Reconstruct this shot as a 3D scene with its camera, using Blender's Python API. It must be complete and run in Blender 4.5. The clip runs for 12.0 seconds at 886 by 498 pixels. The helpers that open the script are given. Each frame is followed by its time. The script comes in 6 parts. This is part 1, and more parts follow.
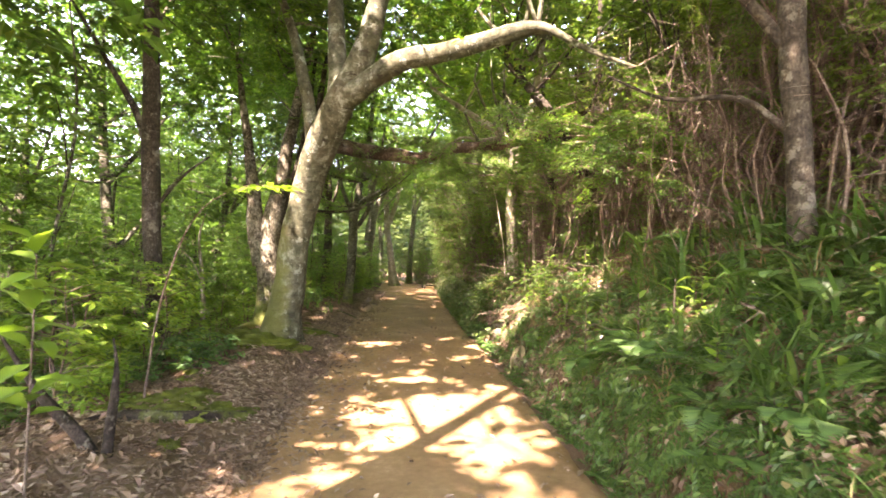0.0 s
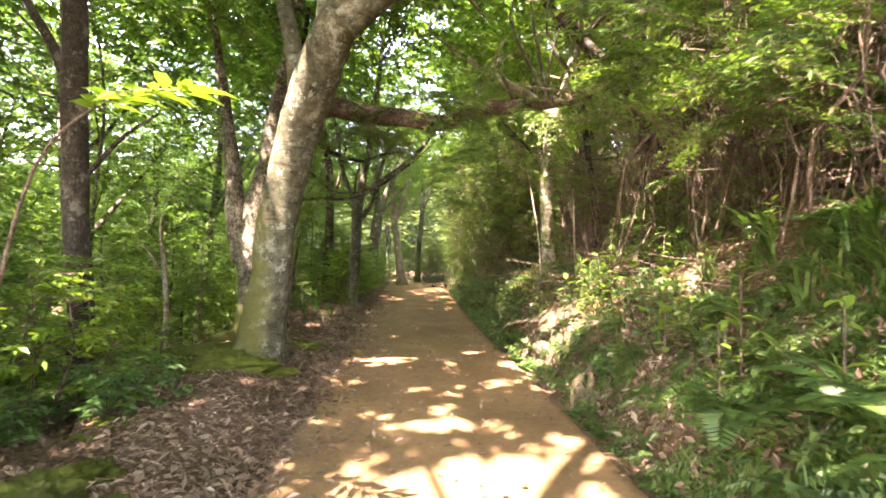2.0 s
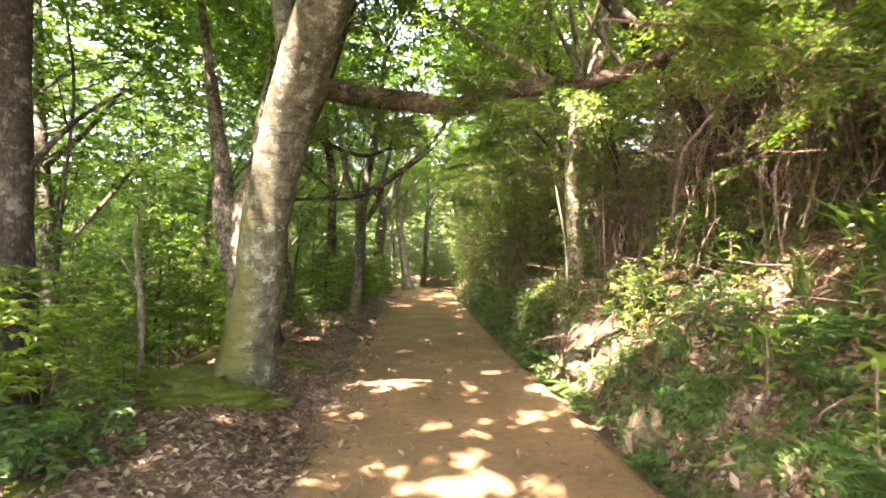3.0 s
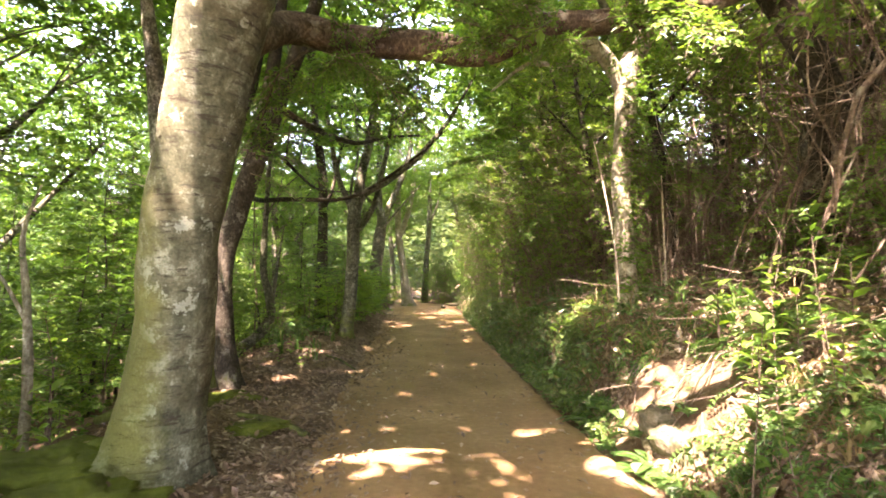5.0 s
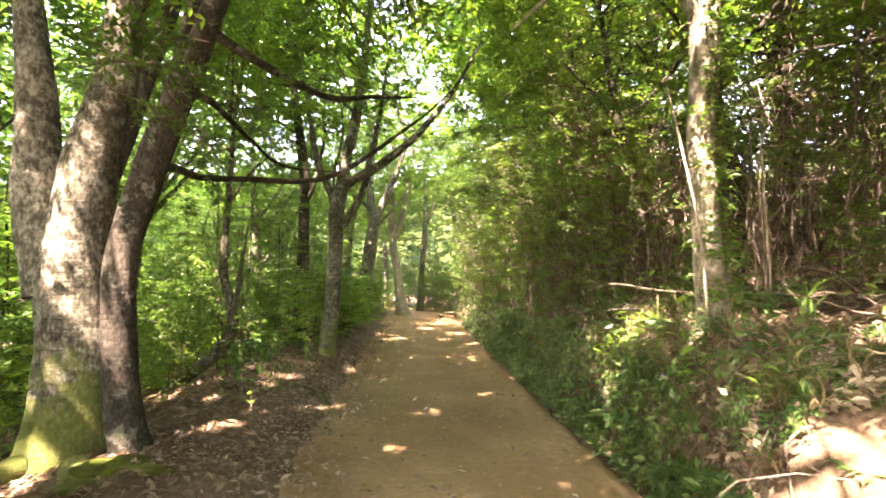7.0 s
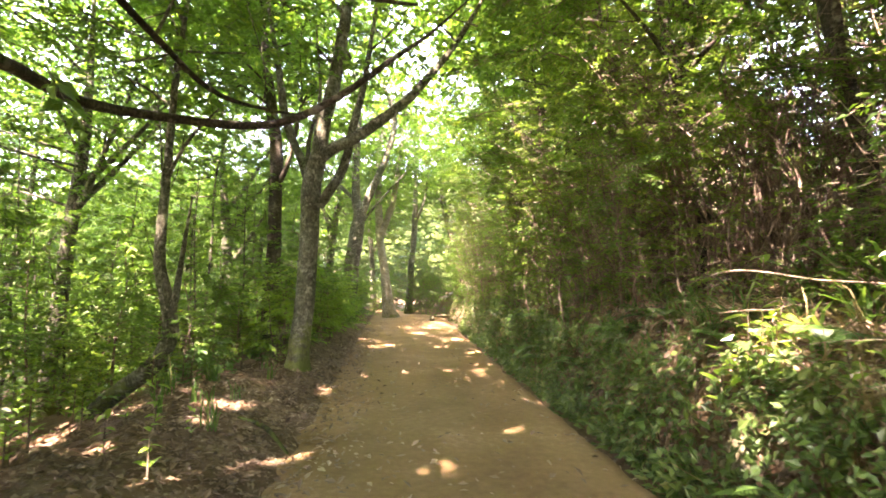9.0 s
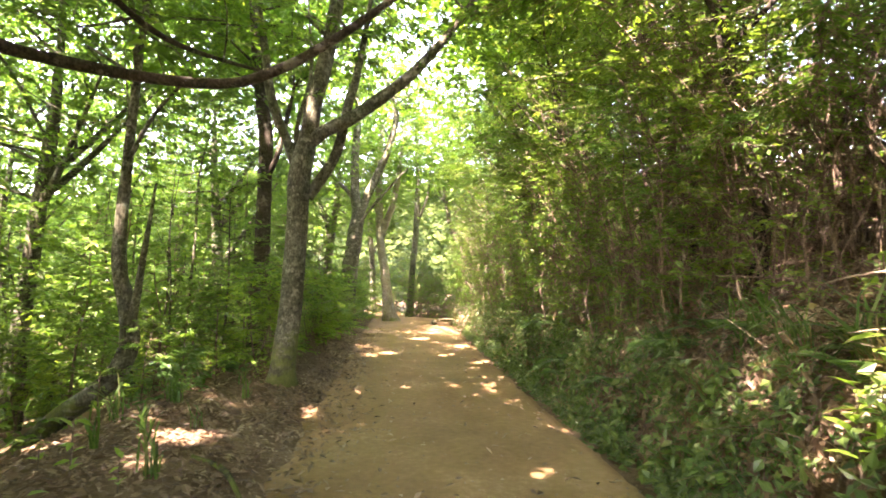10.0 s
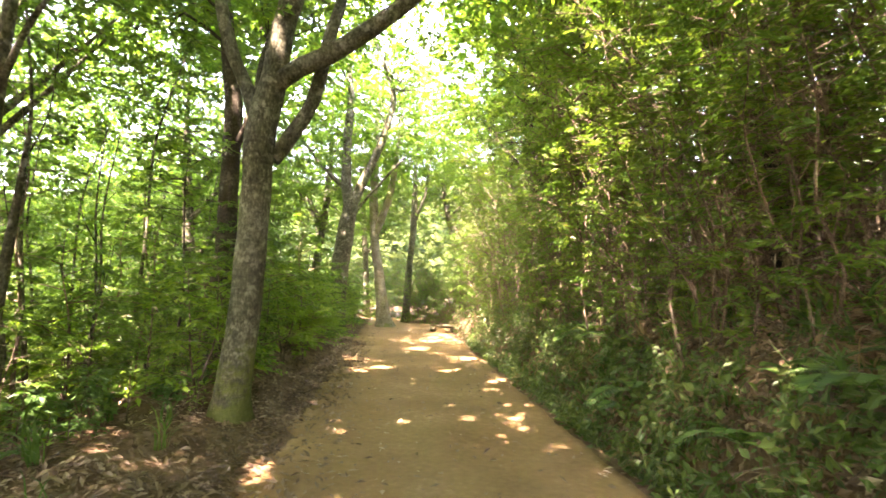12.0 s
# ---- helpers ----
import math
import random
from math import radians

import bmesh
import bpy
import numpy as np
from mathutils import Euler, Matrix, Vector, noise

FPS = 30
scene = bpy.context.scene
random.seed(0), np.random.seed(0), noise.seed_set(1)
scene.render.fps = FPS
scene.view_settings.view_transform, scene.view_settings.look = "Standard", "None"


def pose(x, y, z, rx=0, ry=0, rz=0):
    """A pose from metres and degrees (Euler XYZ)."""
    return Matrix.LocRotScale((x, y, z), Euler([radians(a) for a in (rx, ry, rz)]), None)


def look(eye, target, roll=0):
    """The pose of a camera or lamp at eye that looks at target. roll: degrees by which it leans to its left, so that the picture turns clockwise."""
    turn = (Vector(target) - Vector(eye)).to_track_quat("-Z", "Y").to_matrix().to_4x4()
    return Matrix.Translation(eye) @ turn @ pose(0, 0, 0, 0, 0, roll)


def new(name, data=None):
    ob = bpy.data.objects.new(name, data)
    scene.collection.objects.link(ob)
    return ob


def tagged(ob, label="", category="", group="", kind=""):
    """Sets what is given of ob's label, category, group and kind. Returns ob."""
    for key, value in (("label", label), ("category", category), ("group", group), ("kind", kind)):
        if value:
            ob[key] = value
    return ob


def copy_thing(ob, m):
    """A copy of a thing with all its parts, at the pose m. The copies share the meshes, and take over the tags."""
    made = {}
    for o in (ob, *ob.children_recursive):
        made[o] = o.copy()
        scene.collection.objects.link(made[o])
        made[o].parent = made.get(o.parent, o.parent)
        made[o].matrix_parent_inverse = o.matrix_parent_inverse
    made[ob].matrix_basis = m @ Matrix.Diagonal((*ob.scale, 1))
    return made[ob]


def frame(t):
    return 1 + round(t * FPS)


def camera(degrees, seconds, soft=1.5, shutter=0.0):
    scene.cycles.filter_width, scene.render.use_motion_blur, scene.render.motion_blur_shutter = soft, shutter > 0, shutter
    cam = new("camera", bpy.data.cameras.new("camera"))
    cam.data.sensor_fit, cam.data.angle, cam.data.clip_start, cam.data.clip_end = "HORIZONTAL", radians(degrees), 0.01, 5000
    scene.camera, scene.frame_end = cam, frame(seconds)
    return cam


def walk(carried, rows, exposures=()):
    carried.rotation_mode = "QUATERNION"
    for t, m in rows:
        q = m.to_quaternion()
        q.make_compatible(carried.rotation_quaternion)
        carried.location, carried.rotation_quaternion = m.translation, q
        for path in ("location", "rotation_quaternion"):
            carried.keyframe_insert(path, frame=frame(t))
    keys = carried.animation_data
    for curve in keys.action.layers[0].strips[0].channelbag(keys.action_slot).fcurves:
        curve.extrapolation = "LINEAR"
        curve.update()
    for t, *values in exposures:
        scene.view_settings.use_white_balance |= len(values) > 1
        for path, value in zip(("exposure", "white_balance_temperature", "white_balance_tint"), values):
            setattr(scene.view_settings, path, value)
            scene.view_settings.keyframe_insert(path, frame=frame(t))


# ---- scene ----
cam = camera(85.0, 12.0, 1.72, 0.3)
PATH = [
    (0, (0.805, -1.779, 1.5), (0.69, 0.217, 1.566), 1.4),
    (0.5, (0.738, -1.303, 1.5), (0.616, 0.693, 1.563), 1.1),
    (1, (0.624, -0.822, 1.461), (0.489, 1.173, 1.525), 1.2),
    (1.5, (0.546, -0.31, 1.458), (0.408, 1.684, 1.52), 1.1),
    (2, (0.409, 0.192, 1.436), (0.268, 2.186, 1.495), 1.1),
    (2.5, (0.262, 0.662, 1.45), (0.112, 2.655, 1.515), 1.3),
    (3, (0.176, 1.169, 1.484), (0.017, 3.161, 1.555), 0.8),
    (3.2, (0.153, 1.352, 1.466), (-0.018, 3.343, 1.547), 0.5),
    (4.8, (-0.118, 2.914, 1.523), (-0.28, 4.903, 1.645), 0.4),
    (5, (-0.13, 3.068, 1.512), (-0.289, 5.058, 1.64), 0.5),
    (5.5, (-0.167, 3.595, 1.52), (-0.32, 5.584, 1.658), 0.3),
    (6, (-0.279, 4.076, 1.512), (-0.43, 6.064, 1.665), 0.6),
    (6.5, (-0.314, 4.554, 1.489), (-0.459, 6.542, 1.647), 0.5),
    (7, (-0.386, 4.987, 1.48), (-0.525, 6.976, 1.638), 0.4),
    (7.5, (-0.455, 5.502, 1.469), (-0.586, 7.492, 1.627), 0.5),
    (7.7, (-0.465, 5.713, 1.456), (-0.589, 7.703, 1.611), 0.4),
    (9.3, (-0.824, 7.269, 1.376), (-0.905, 9.26, 1.547), 0.6),
    (9.5, (-0.843, 7.488, 1.377), (-0.932, 9.478, 1.548), 0.8),
    (10, (-0.883, 7.949, 1.404), (-0.972, 9.939, 1.581), 0.9),
    (10.5, (-0.914, 8.411, 1.404), (-1.002, 10.401, 1.592), 1.0),
    (11, (-1.016, 8.906, 1.384), (-1.099, 10.895, 1.575), 1.3),
    (11.5, (-1.084, 9.385, 1.358), (-1.159, 11.374, 1.554), 1.4),
    (12, (-1.154, 9.823, 1.342), (-1.224, 11.812, 1.54), 1.4),
]
walk(cam, [(t, look(eye, target, roll)) for t, eye, target, roll in PATH], [(0.0, 4.77, 8300, 42), (3.0, 4.97, 8100, 44), (5.0, 5.04, 8300, 42), (7.0, 5.31, 8400, 42), (9.5, 5.47, 8400, 42), (12.0, 5.59, 8900, 41)])

# ---- world, sun, exposure ----
SUN_AZ = Vector((0.431, 0.902, 0.0))      # where the sunlight travels, on plan
SUN_EL = radians(56)
SUN_DIR = Vector((SUN_AZ.x * math.cos(SUN_EL), SUN_AZ.y * math.cos(SUN_EL), -math.sin(SUN_EL)))
world = bpy.data.worlds.new("sky_world")
scene.world = world
world.use_nodes = True
wn = world.node_tree.nodes
sky = wn.new("ShaderNodeTexSky")
sky.sky_type, sky.sun_disc = "NISHITA", False
sky.sun_elevation = SUN_EL
sky.sun_rotation = math.atan2(-SUN_AZ.x, -SUN_AZ.y)
world.node_tree.links.new(sky.outputs[0], wn["Background"].inputs[0])
wn["Background"].inputs[1].default_value = 0.15
sun = new("sun", bpy.data.lights.new("sun", "SUN"))
sun.data.energy, sun.data.angle, sun.data.color = 2.3, radians(0.55), (1.0, 0.998, 0.995)
sun.matrix_world = look((0, 0, 30), Vector((0, 0, 30)) + SUN_DIR)


# ---- materials ----
def material(name):
    m = bpy.data.materials.new(name)
    m.use_nodes = True
    t = m.node_tree
    b = t.nodes["Principled BSDF"]
    return m, t, b


def node(t, kind, **inputs):
    n = t.nodes.new(kind)
    for key, value in inputs.items():
        n.inputs[key.replace("_", " ")].default_value = value
    return n


def ramp(t, fac, stops):
    r = t.nodes.new("ShaderNodeValToRGB")
    e = r.color_ramp.elements
    while len(e) < len(stops):
        e.new(0.5)
    for el, (p, c) in zip(e, stops):
        el.position, el.color = p, (*c, 1)
    t.links.new(fac, r.inputs[0])
    return r.outputs[0]


def mixed(t, fac, a, b):
    m = t.nodes.new("ShaderNodeMix")
    m.data_type = "RGBA"
    for slot, v in ((0, fac), (6, a), (7, b)):
        if isinstance(v, (int, float)):
            m.inputs[slot].default_value = v
        elif isinstance(v, tuple):
            m.inputs[slot].default_value = (*v, 1)
        else:
            t.links.new(v, m.inputs[slot])
    return m.outputs[2]


def maths(t, op, a, b=0.0):
    m = t.nodes.new("ShaderNodeMath")
    m.operation = op
    for slot, v in ((0, a), (1, b)):
        if isinstance(v, (int, float)):
            m.inputs[slot].default_value = v
        else:
            t.links.new(v, m.inputs[slot])
    return m.outputs[0]


def noise_at(t, scale, detail=4.0, rough=0.55, stretch=None):
    co = t.nodes.new("ShaderNodeTexCoord").outputs["Object"]
    if stretch:
        mp = t.nodes.new("ShaderNodeMapping")
        mp.inputs["Scale"].default_value = stretch
        t.links.new(co, mp.inputs[0])
        co = mp.outputs[0]
    n = node(t, "ShaderNodeTexNoise", Scale=scale, Detail=detail, Roughness=rough)
    t.links.new(co, n.inputs["Vector"])
    return n.outputs["Fac"]


def bumped(t, b, height, strength, distance):
    n = node(t, "ShaderNodeBump", Strength=strength, Distance=distance)
    t.links.new(height, n.inputs["Height"])
    t.links.new(n.outputs[0], b.inputs["Normal"])


def leaf_material(name, stops, through_light=0.4, rough=0.42, tint=(1.15, 1.25, 0.55)):
    """Leaf blades: each blade takes its own green; light comes through."""
    m, t, b = material(name)
    rnd = t.nodes.new("ShaderNodeNewGeometry").outputs["Random Per Island"]
    big = noise_at(t, 0.9, 2.0)
    fac = maths(t, "ADD", maths(t, "MULTIPLY", rnd, 0.72), maths(t, "SUBTRACT", maths(t, "MULTIPLY", big, 0.9), 0.3))
    col = ramp(t, fac, stops)
    t.links.new(col, b.inputs["Base Color"])
    b.inputs["Roughness"].default_value = rough
    b.inputs["Specular IOR Level"].default_value = 0.4
    tr = t.nodes.new("ShaderNodeBsdfTranslucent")
    mul = t.nodes.new("ShaderNodeMix")
    mul.data_type, mul.blend_type = "RGBA", "MULTIPLY"
    mul.inputs[0].default_value = 1.0
    t.links.new(col, mul.inputs[6])
    mul.inputs[7].default_value = (*tint, 1)
    t.links.new(mul.outputs[2], tr.inputs[0])
    mx = t.nodes.new("ShaderNodeMixShader")
    mx.inputs[0].default_value = through_light
    t.links.new(b.outputs[0], mx.inputs[1])
    t.links.new(tr.outputs[0], mx.inputs[2])
    t.links.new(mx.outputs[0], t.nodes["Material Output"].inputs[0])
    return m


LEAF = leaf_material("beech_green_leaf", [(0.0, (0.045, 0.110, 0.025)), (0.45, (0.078, 0.177, 0.034)), (0.8, (0.132, 0.247, 0.046)), (1.0, (0.236, 0.306, 0.063))], 0.48)
LEAF_DARK = leaf_material("laurel_leaf", [(0.0, (0.067, 0.122, 0.029)), (0.5, (0.110, 0.197, 0.040)), (0.85, (0.171, 0.255, 0.053)), (1.0, (0.299, 0.288, 0.089))], 0.5, 0.4)
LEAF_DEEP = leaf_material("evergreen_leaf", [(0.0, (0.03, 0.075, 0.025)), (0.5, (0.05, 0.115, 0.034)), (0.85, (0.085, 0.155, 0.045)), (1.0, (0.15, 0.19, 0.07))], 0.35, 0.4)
LEAF_YOUNG = leaf_material("young_leaf", [(0.0, (0.098, 0.210, 0.031)), (0.5, (0.157, 0.300, 0.041)), (1.0, (0.295, 0.400, 0.070))], 0.42, 0.35)
LEAF_BUSH = leaf_material("fresh_bush_leaf", [(0.0, (0.05, 0.13, 0.035)), (0.5, (0.08, 0.195, 0.055)), (1.0, (0.14, 0.27, 0.085))], 0.4, 0.36)
FERN = leaf_material("fern_blade", [(0.0, (0.027, 0.076, 0.017)), (0.5, (0.060, 0.146, 0.031)), (0.85, (0.112, 0.213, 0.048)), (1.0, (0.223, 0.230, 0.103))], 0.36, 0.4)
IVY = leaf_material("creeper_leaf", [(0.0, (0.032, 0.070, 0.019)), (0.5, (0.072, 0.140, 0.034)), (0.85, (0.127, 0.190, 0.053)), (1.0, (0.253, 0.220, 0.104))], 0.32, 0.38)
STRAW = leaf_material("dry_blade", [(0.0, (0.12, 0.09, 0.04)), (0.5, (0.2, 0.16, 0.07)), (1.0, (0.32, 0.26, 0.13))], 0.25, 0.7, (1.1, 1.0, 0.7))
LITTER = leaf_material("fallen_leaf", [(0.0, (0.068, 0.044, 0.024)), (0.4, (0.154, 0.105, 0.061)), (0.75, (0.259, 0.189, 0.116)), (1.0, (0.506, 0.418, 0.297))], 0.15, 0.55, (1.1, 0.9, 0.6))


def bark_material(name, dark, mid, light, moss=0.35, moss_top=1.2, scale=1.0, rings=0.0):
    m, t, b = material(name)
    fine = noise_at(t, 42 * scale, 5, 0.65, (1, 1, 0.55))
    wide = noise_at(t, 2.6 * scale, 4, 0.6)
    bands = noise_at(t, 9 * scale, 4, 0.7, (0.35, 0.35, 3.2))
    col = ramp(t, maths(t, "ADD", maths(t, "MULTIPLY", fine, 0.4), maths(t, "ADD", maths(t, "MULTIPLY", wide, 0.3), maths(t, "MULTIPLY", noise_at(t, 13 * scale, 4, 0.7), 0.3))), [(0.4, dark), (0.5, mid), (0.6, light)])
    lichen = ramp(t, noise_at(t, 6.5, 5, 0.7), [(0.56, (0, 0, 0)), (0.62, (1, 1, 1))])
    col = mixed(t, maths(t, "MULTIPLY", lichen, 0.3), col, (0.36, 0.36, 0.27))
    crack = ramp(t, bands, [(0.32, (1, 1, 1)), (0.38, (0, 0, 0))])
    col = mixed(t, maths(t, "MULTIPLY", crack, rings), col, (dark[0] * 0.45, dark[1] * 0.45, dark[2] * 0.4))
    if moss:
        sep = t.nodes.new("ShaderNodeSeparateXYZ")
        t.links.new(t.nodes.new("ShaderNodeTexCoord").outputs["Object"], sep.inputs[0])
        grown = maths(t, "ADD", maths(t, "MULTIPLY", sep.outputs[2], -1 / moss_top), maths(t, "ADD", maths(t, "MULTIPLY", noise_at(t, 3.1, 5, 0.7), 2.2), moss - 0.6))
        mask = ramp(t, grown, [(0.48, (0, 0, 0)), (0.72, (1, 1, 1))])
        col = mixed(t, maths(t, "MULTIPLY", mask, 0.8), col, mixed(t, fine, (0.05, 0.075, 0.012), (0.15, 0.18, 0.035)))
    t.links.new(col, b.inputs["Base Color"])
    b.inputs["Roughness"].default_value = 0.88
    b.inputs["Specular IOR Level"].default_value = 0.2
    bumped(t, b, maths(t, "ADD", maths(t, "MULTIPLY", fine, 0.5), maths(t, "MULTIPLY", bands, 0.9)), 0.8, 0.02)
    return m


def beech_bark():
    """Smooth grey bark: pale blotches, short level scars, lichen rosettes, and moss up one side."""
    m, t, b = material("beech_bark")
    fine = noise_at(t, 60, 5, 0.7)
    patch = noise_at(t, 9.0, 6, 0.72, (1, 1, 0.8))
    wide = noise_at(t, 1.9, 4, 0.6)
    tone = maths(t, "ADD", maths(t, "MULTIPLY", patch, 0.5), maths(t, "ADD", maths(t, "MULTIPLY", fine, 0.22), maths(t, "MULTIPLY", wide, 0.33)))
    col = ramp(t, tone, [(0.42, (0.03, 0.033, 0.017)), (0.49, (0.064, 0.07, 0.038)), (0.56, (0.115, 0.124, 0.074)), (0.63, (0.26, 0.275, 0.195))])
    warm = ramp(t, noise_at(t, 2.6, 4, 0.6), [(0.5, (0, 0, 0)), (0.68, (1, 1, 1))])
    col = mixed(t, maths(t, "MULTIPLY", warm, 0.35), col, (0.11, 0.088, 0.044))
    lines = noise_at(t, 5.0, 5, 0.7, (1.1, 1.1, 7.0))
    scar = ramp(t, lines, [(0.39, (1, 1, 1)), (0.45, (0, 0, 0))])
    broken = ramp(t, noise_at(t, 6.0, 3, 0.5), [(0.36, (0, 0, 0)), (0.5, (1, 1, 1))])
    wrinkle = maths(t, "MULTIPLY", scar, broken)
    col = mixed(t, maths(t, "MULTIPLY", wrinkle, 0.85), col, (0.04, 0.033, 0.02))
    rosette = ramp(t, noise_at(t, 4.2, 6, 0.75), [(0.575, (0, 0, 0)), (0.6, (1, 1, 1))])
    col = mixed(t, maths(t, "MULTIPLY", rosette, 0.6), col, mixed(t, fine, (0.24, 0.29, 0.2), (0.48, 0.52, 0.42)))
    co = t.nodes.new("ShaderNodeSeparateXYZ")
    t.links.new(t.nodes.new("ShaderNodeTexCoord").outputs["Object"], co.inputs[0])
    face = t.nodes.new("ShaderNodeSeparateXYZ")
    t.links.new(t.nodes.new("ShaderNodeNewGeometry").outputs["Normal"], face.inputs[0])
    grown = maths(t, "ADD", maths(t, "ADD", maths(t, "MULTIPLY", face.outputs[0], -0.6), maths(t, "MULTIPLY", face.outputs[1], -0.25)), maths(t, "ADD", maths(t, "MULTIPLY", co.outputs[2], -0.45), maths(t, "MULTIPLY", noise_at(t, 3.6, 6, 0.7), 1.5)))
    moss = ramp(t, grown, [(0.12, (0, 0, 0)), (0.62, (1, 1, 1))])
    col = mixed(t, maths(t, "MULTIPLY", moss, 0.8), col, mixed(t, fine, (0.06, 0.07, 0.014), (0.18, 0.19, 0.045)))
    t.links.new(col, b.inputs["Base Color"])
    b.inputs["Roughness"].default_value = 0.85
    b.inputs["Specular IOR Level"].default_value = 0.25
    bumped(t, b, maths(t, "ADD", maths(t, "MULTIPLY", fine, 0.3), maths(t, "SUBTRACT", maths(t, "MULTIPLY", patch, 0.6), maths(t, "MULTIPLY", wrinkle, 0.8))), 0.7, 0.014)
    return m


BARK_BEECH = beech_bark()
BARK_PALE = bark_material("pale_grey_bark", (0.1, 0.088, 0.055), (0.21, 0.195, 0.13), (0.36, 0.345, 0.25), 0.3, 1.1, 1.0, 0.75)
BARK_GREY = bark_material("grey_brown_bark", (0.026, 0.026, 0.015), (0.078, 0.08, 0.05), (0.2, 0.21, 0.145), 0.45, 1.8, 1.0, 0.5)
BARK_MOSSY = bark_material("mossy_grey_bark", (0.022, 0.02, 0.012), (0.085, 0.08, 0.05), (0.3, 0.29, 0.21), 0.75, 1.5, 0.9, 0.6)
BARK_BROWN = bark_material("brown_mossy_limb", (0.03, 0.021, 0.013), (0.075, 0.055, 0.034), (0.18, 0.145, 0.095), 0.35, 1, 1.3, 0.5)
# for dark trees; its darkness also paints shade on the mossy tree's side stems
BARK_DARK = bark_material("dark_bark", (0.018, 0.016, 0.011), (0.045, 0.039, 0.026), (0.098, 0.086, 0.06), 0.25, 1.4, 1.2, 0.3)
BARK_BLACK = bark_material("damp_black_bark", (0.012, 0.01, 0.007), (0.028, 0.023, 0.016), (0.06, 0.05, 0.036), 0.15, 0.8, 1.6, 0.3)
BARK_TWIG = bark_material("brown_stem", (0.055, 0.042, 0.028), (0.135, 0.102, 0.07), (0.27, 0.215, 0.152), 0.0, 1, 2.0, 0.2)
BARK_BLEACHED = bark_material("bleached_dry_wood", (0.2, 0.16, 0.11), (0.36, 0.31, 0.23), (0.5, 0.45, 0.36), 0.0, 1, 2.0, 0.2)


def earth_material(name, stops, grain=90.0, bump=0.5, patch=1.1, mix=(0.5, 0.25, 0.25)):
    m, t, b = material(name)
    wide = noise_at(t, patch, 5, 0.6)
    fine = noise_at(t, grain, 4, 0.7)
    mid = noise_at(t, 14, 4, 0.6)
    col = ramp(t, maths(t, "ADD", maths(t, "MULTIPLY", wide, mix[0]), maths(t, "ADD", maths(t, "MULTIPLY", mid, mix[1]), maths(t, "MULTIPLY", fine, mix[2]))), stops)
    t.links.new(col, b.inputs["Base Color"])
    b.inputs["Roughness"].default_value = 0.93
    b.inputs["Specular IOR Level"].default_value = 0.15
    bumped(t, b, maths(t, "ADD", maths(t, "MULTIPLY", fine, 0.35), mid), bump, 0.03)
    return m


HILL = earth_material("wooded_hill", [(0.36, (0.012, 0.024, 0.006)), (0.5, (0.037, 0.060, 0.014)), (0.62, (0.074, 0.102, 0.024))], 3.0, 1.0, 0.35)
PATH_EARTH = earth_material("trodden_earth", [(0.36, (0.170, 0.105, 0.046)), (0.46, (0.231, 0.148, 0.068)), (0.55, (0.277, 0.180, 0.084)), (0.66, (0.404, 0.277, 0.153))], 110, 0.16, 0.8, (0.5, 0.3, 0.2))
SOIL = earth_material("forest_soil", [(0.36, (0.06, 0.04, 0.022)), (0.48, (0.13, 0.088, 0.05)), (0.58, (0.21, 0.147, 0.088)), (0.68, (0.27, 0.195, 0.12))], 60, 0.9, 1.6)
MOSS = earth_material("moss", [(0.34, (0.060, 0.058, 0.021)), (0.47, (0.083, 0.109, 0.019)), (0.56, (0.112, 0.145, 0.022)), (0.66, (0.195, 0.230, 0.045))], 150, 1.0, 3.0)
ROCK = earth_material("mossy_stone", [(0.38, (0.03, 0.036, 0.014)), (0.46, (0.075, 0.07, 0.034)), (0.54, (0.15, 0.13, 0.08)), (0.64, (0.3, 0.27, 0.2))], 40, 1.0, 4.5, (0.45, 0.35, 0.2))


# ---- plan of the ground ----
def right_edge(y):
    return 1.95 - 0.132 * y + 0.00063 * y * np.abs(y)


def left_edge(y):
    return -0.42 - 0.165 * y + 0.0003 * y * np.abs(y)


def ripple(x, y, f=1.0):
    """Smooth unevenness about -1 to 1."""
    return (np.sin(1.7 * f * x + 0.6 * f * y + 0.3) * np.cos(1.1 * f * y - 0.9 * f * x) + 0.6 * np.sin(3.9 * f * x - 2.7 * f * y + 1.1) + 0.4 * np.sin(6.1 * f * y + 4.3 * f * x)) / 2


BANK = np.array([(-9, 0), (0, 0), (0.06, -0.05), (0.16, -0.08), (0.26, -0.02), (0.42, 0.24), (0.62, 0.52), (0.9, 0.74), (1.2, 1.05), (2.1, 1.8), (3, 2.25), (5, 3.0), (9, 4.4), (20, 8), (60, 16), (400, 30)])
VERGE = np.array([(-9, 0), (0, 0), (0.4, 0.08), (1.0, 0.2), (1.6, 0.17), (2.4, -0.1), (3.2, -0.4), (5, -1.0), (9, -2.0), (20, -3.6), (60, -6), (400, -12)])


STEEP = np.array([(-9, 0), (0, 0), (0.05, -0.04), (0.1, -0.05), (0.2, 0.16), (0.34, 0.48), (0.52, 0.78), (0.8, 0.98), (1.3, 1.2), (2.1, 1.45), (3, 1.75), (5, 2.5), (9, 4.0), (20, 8), (60, 16), (400, 30)])


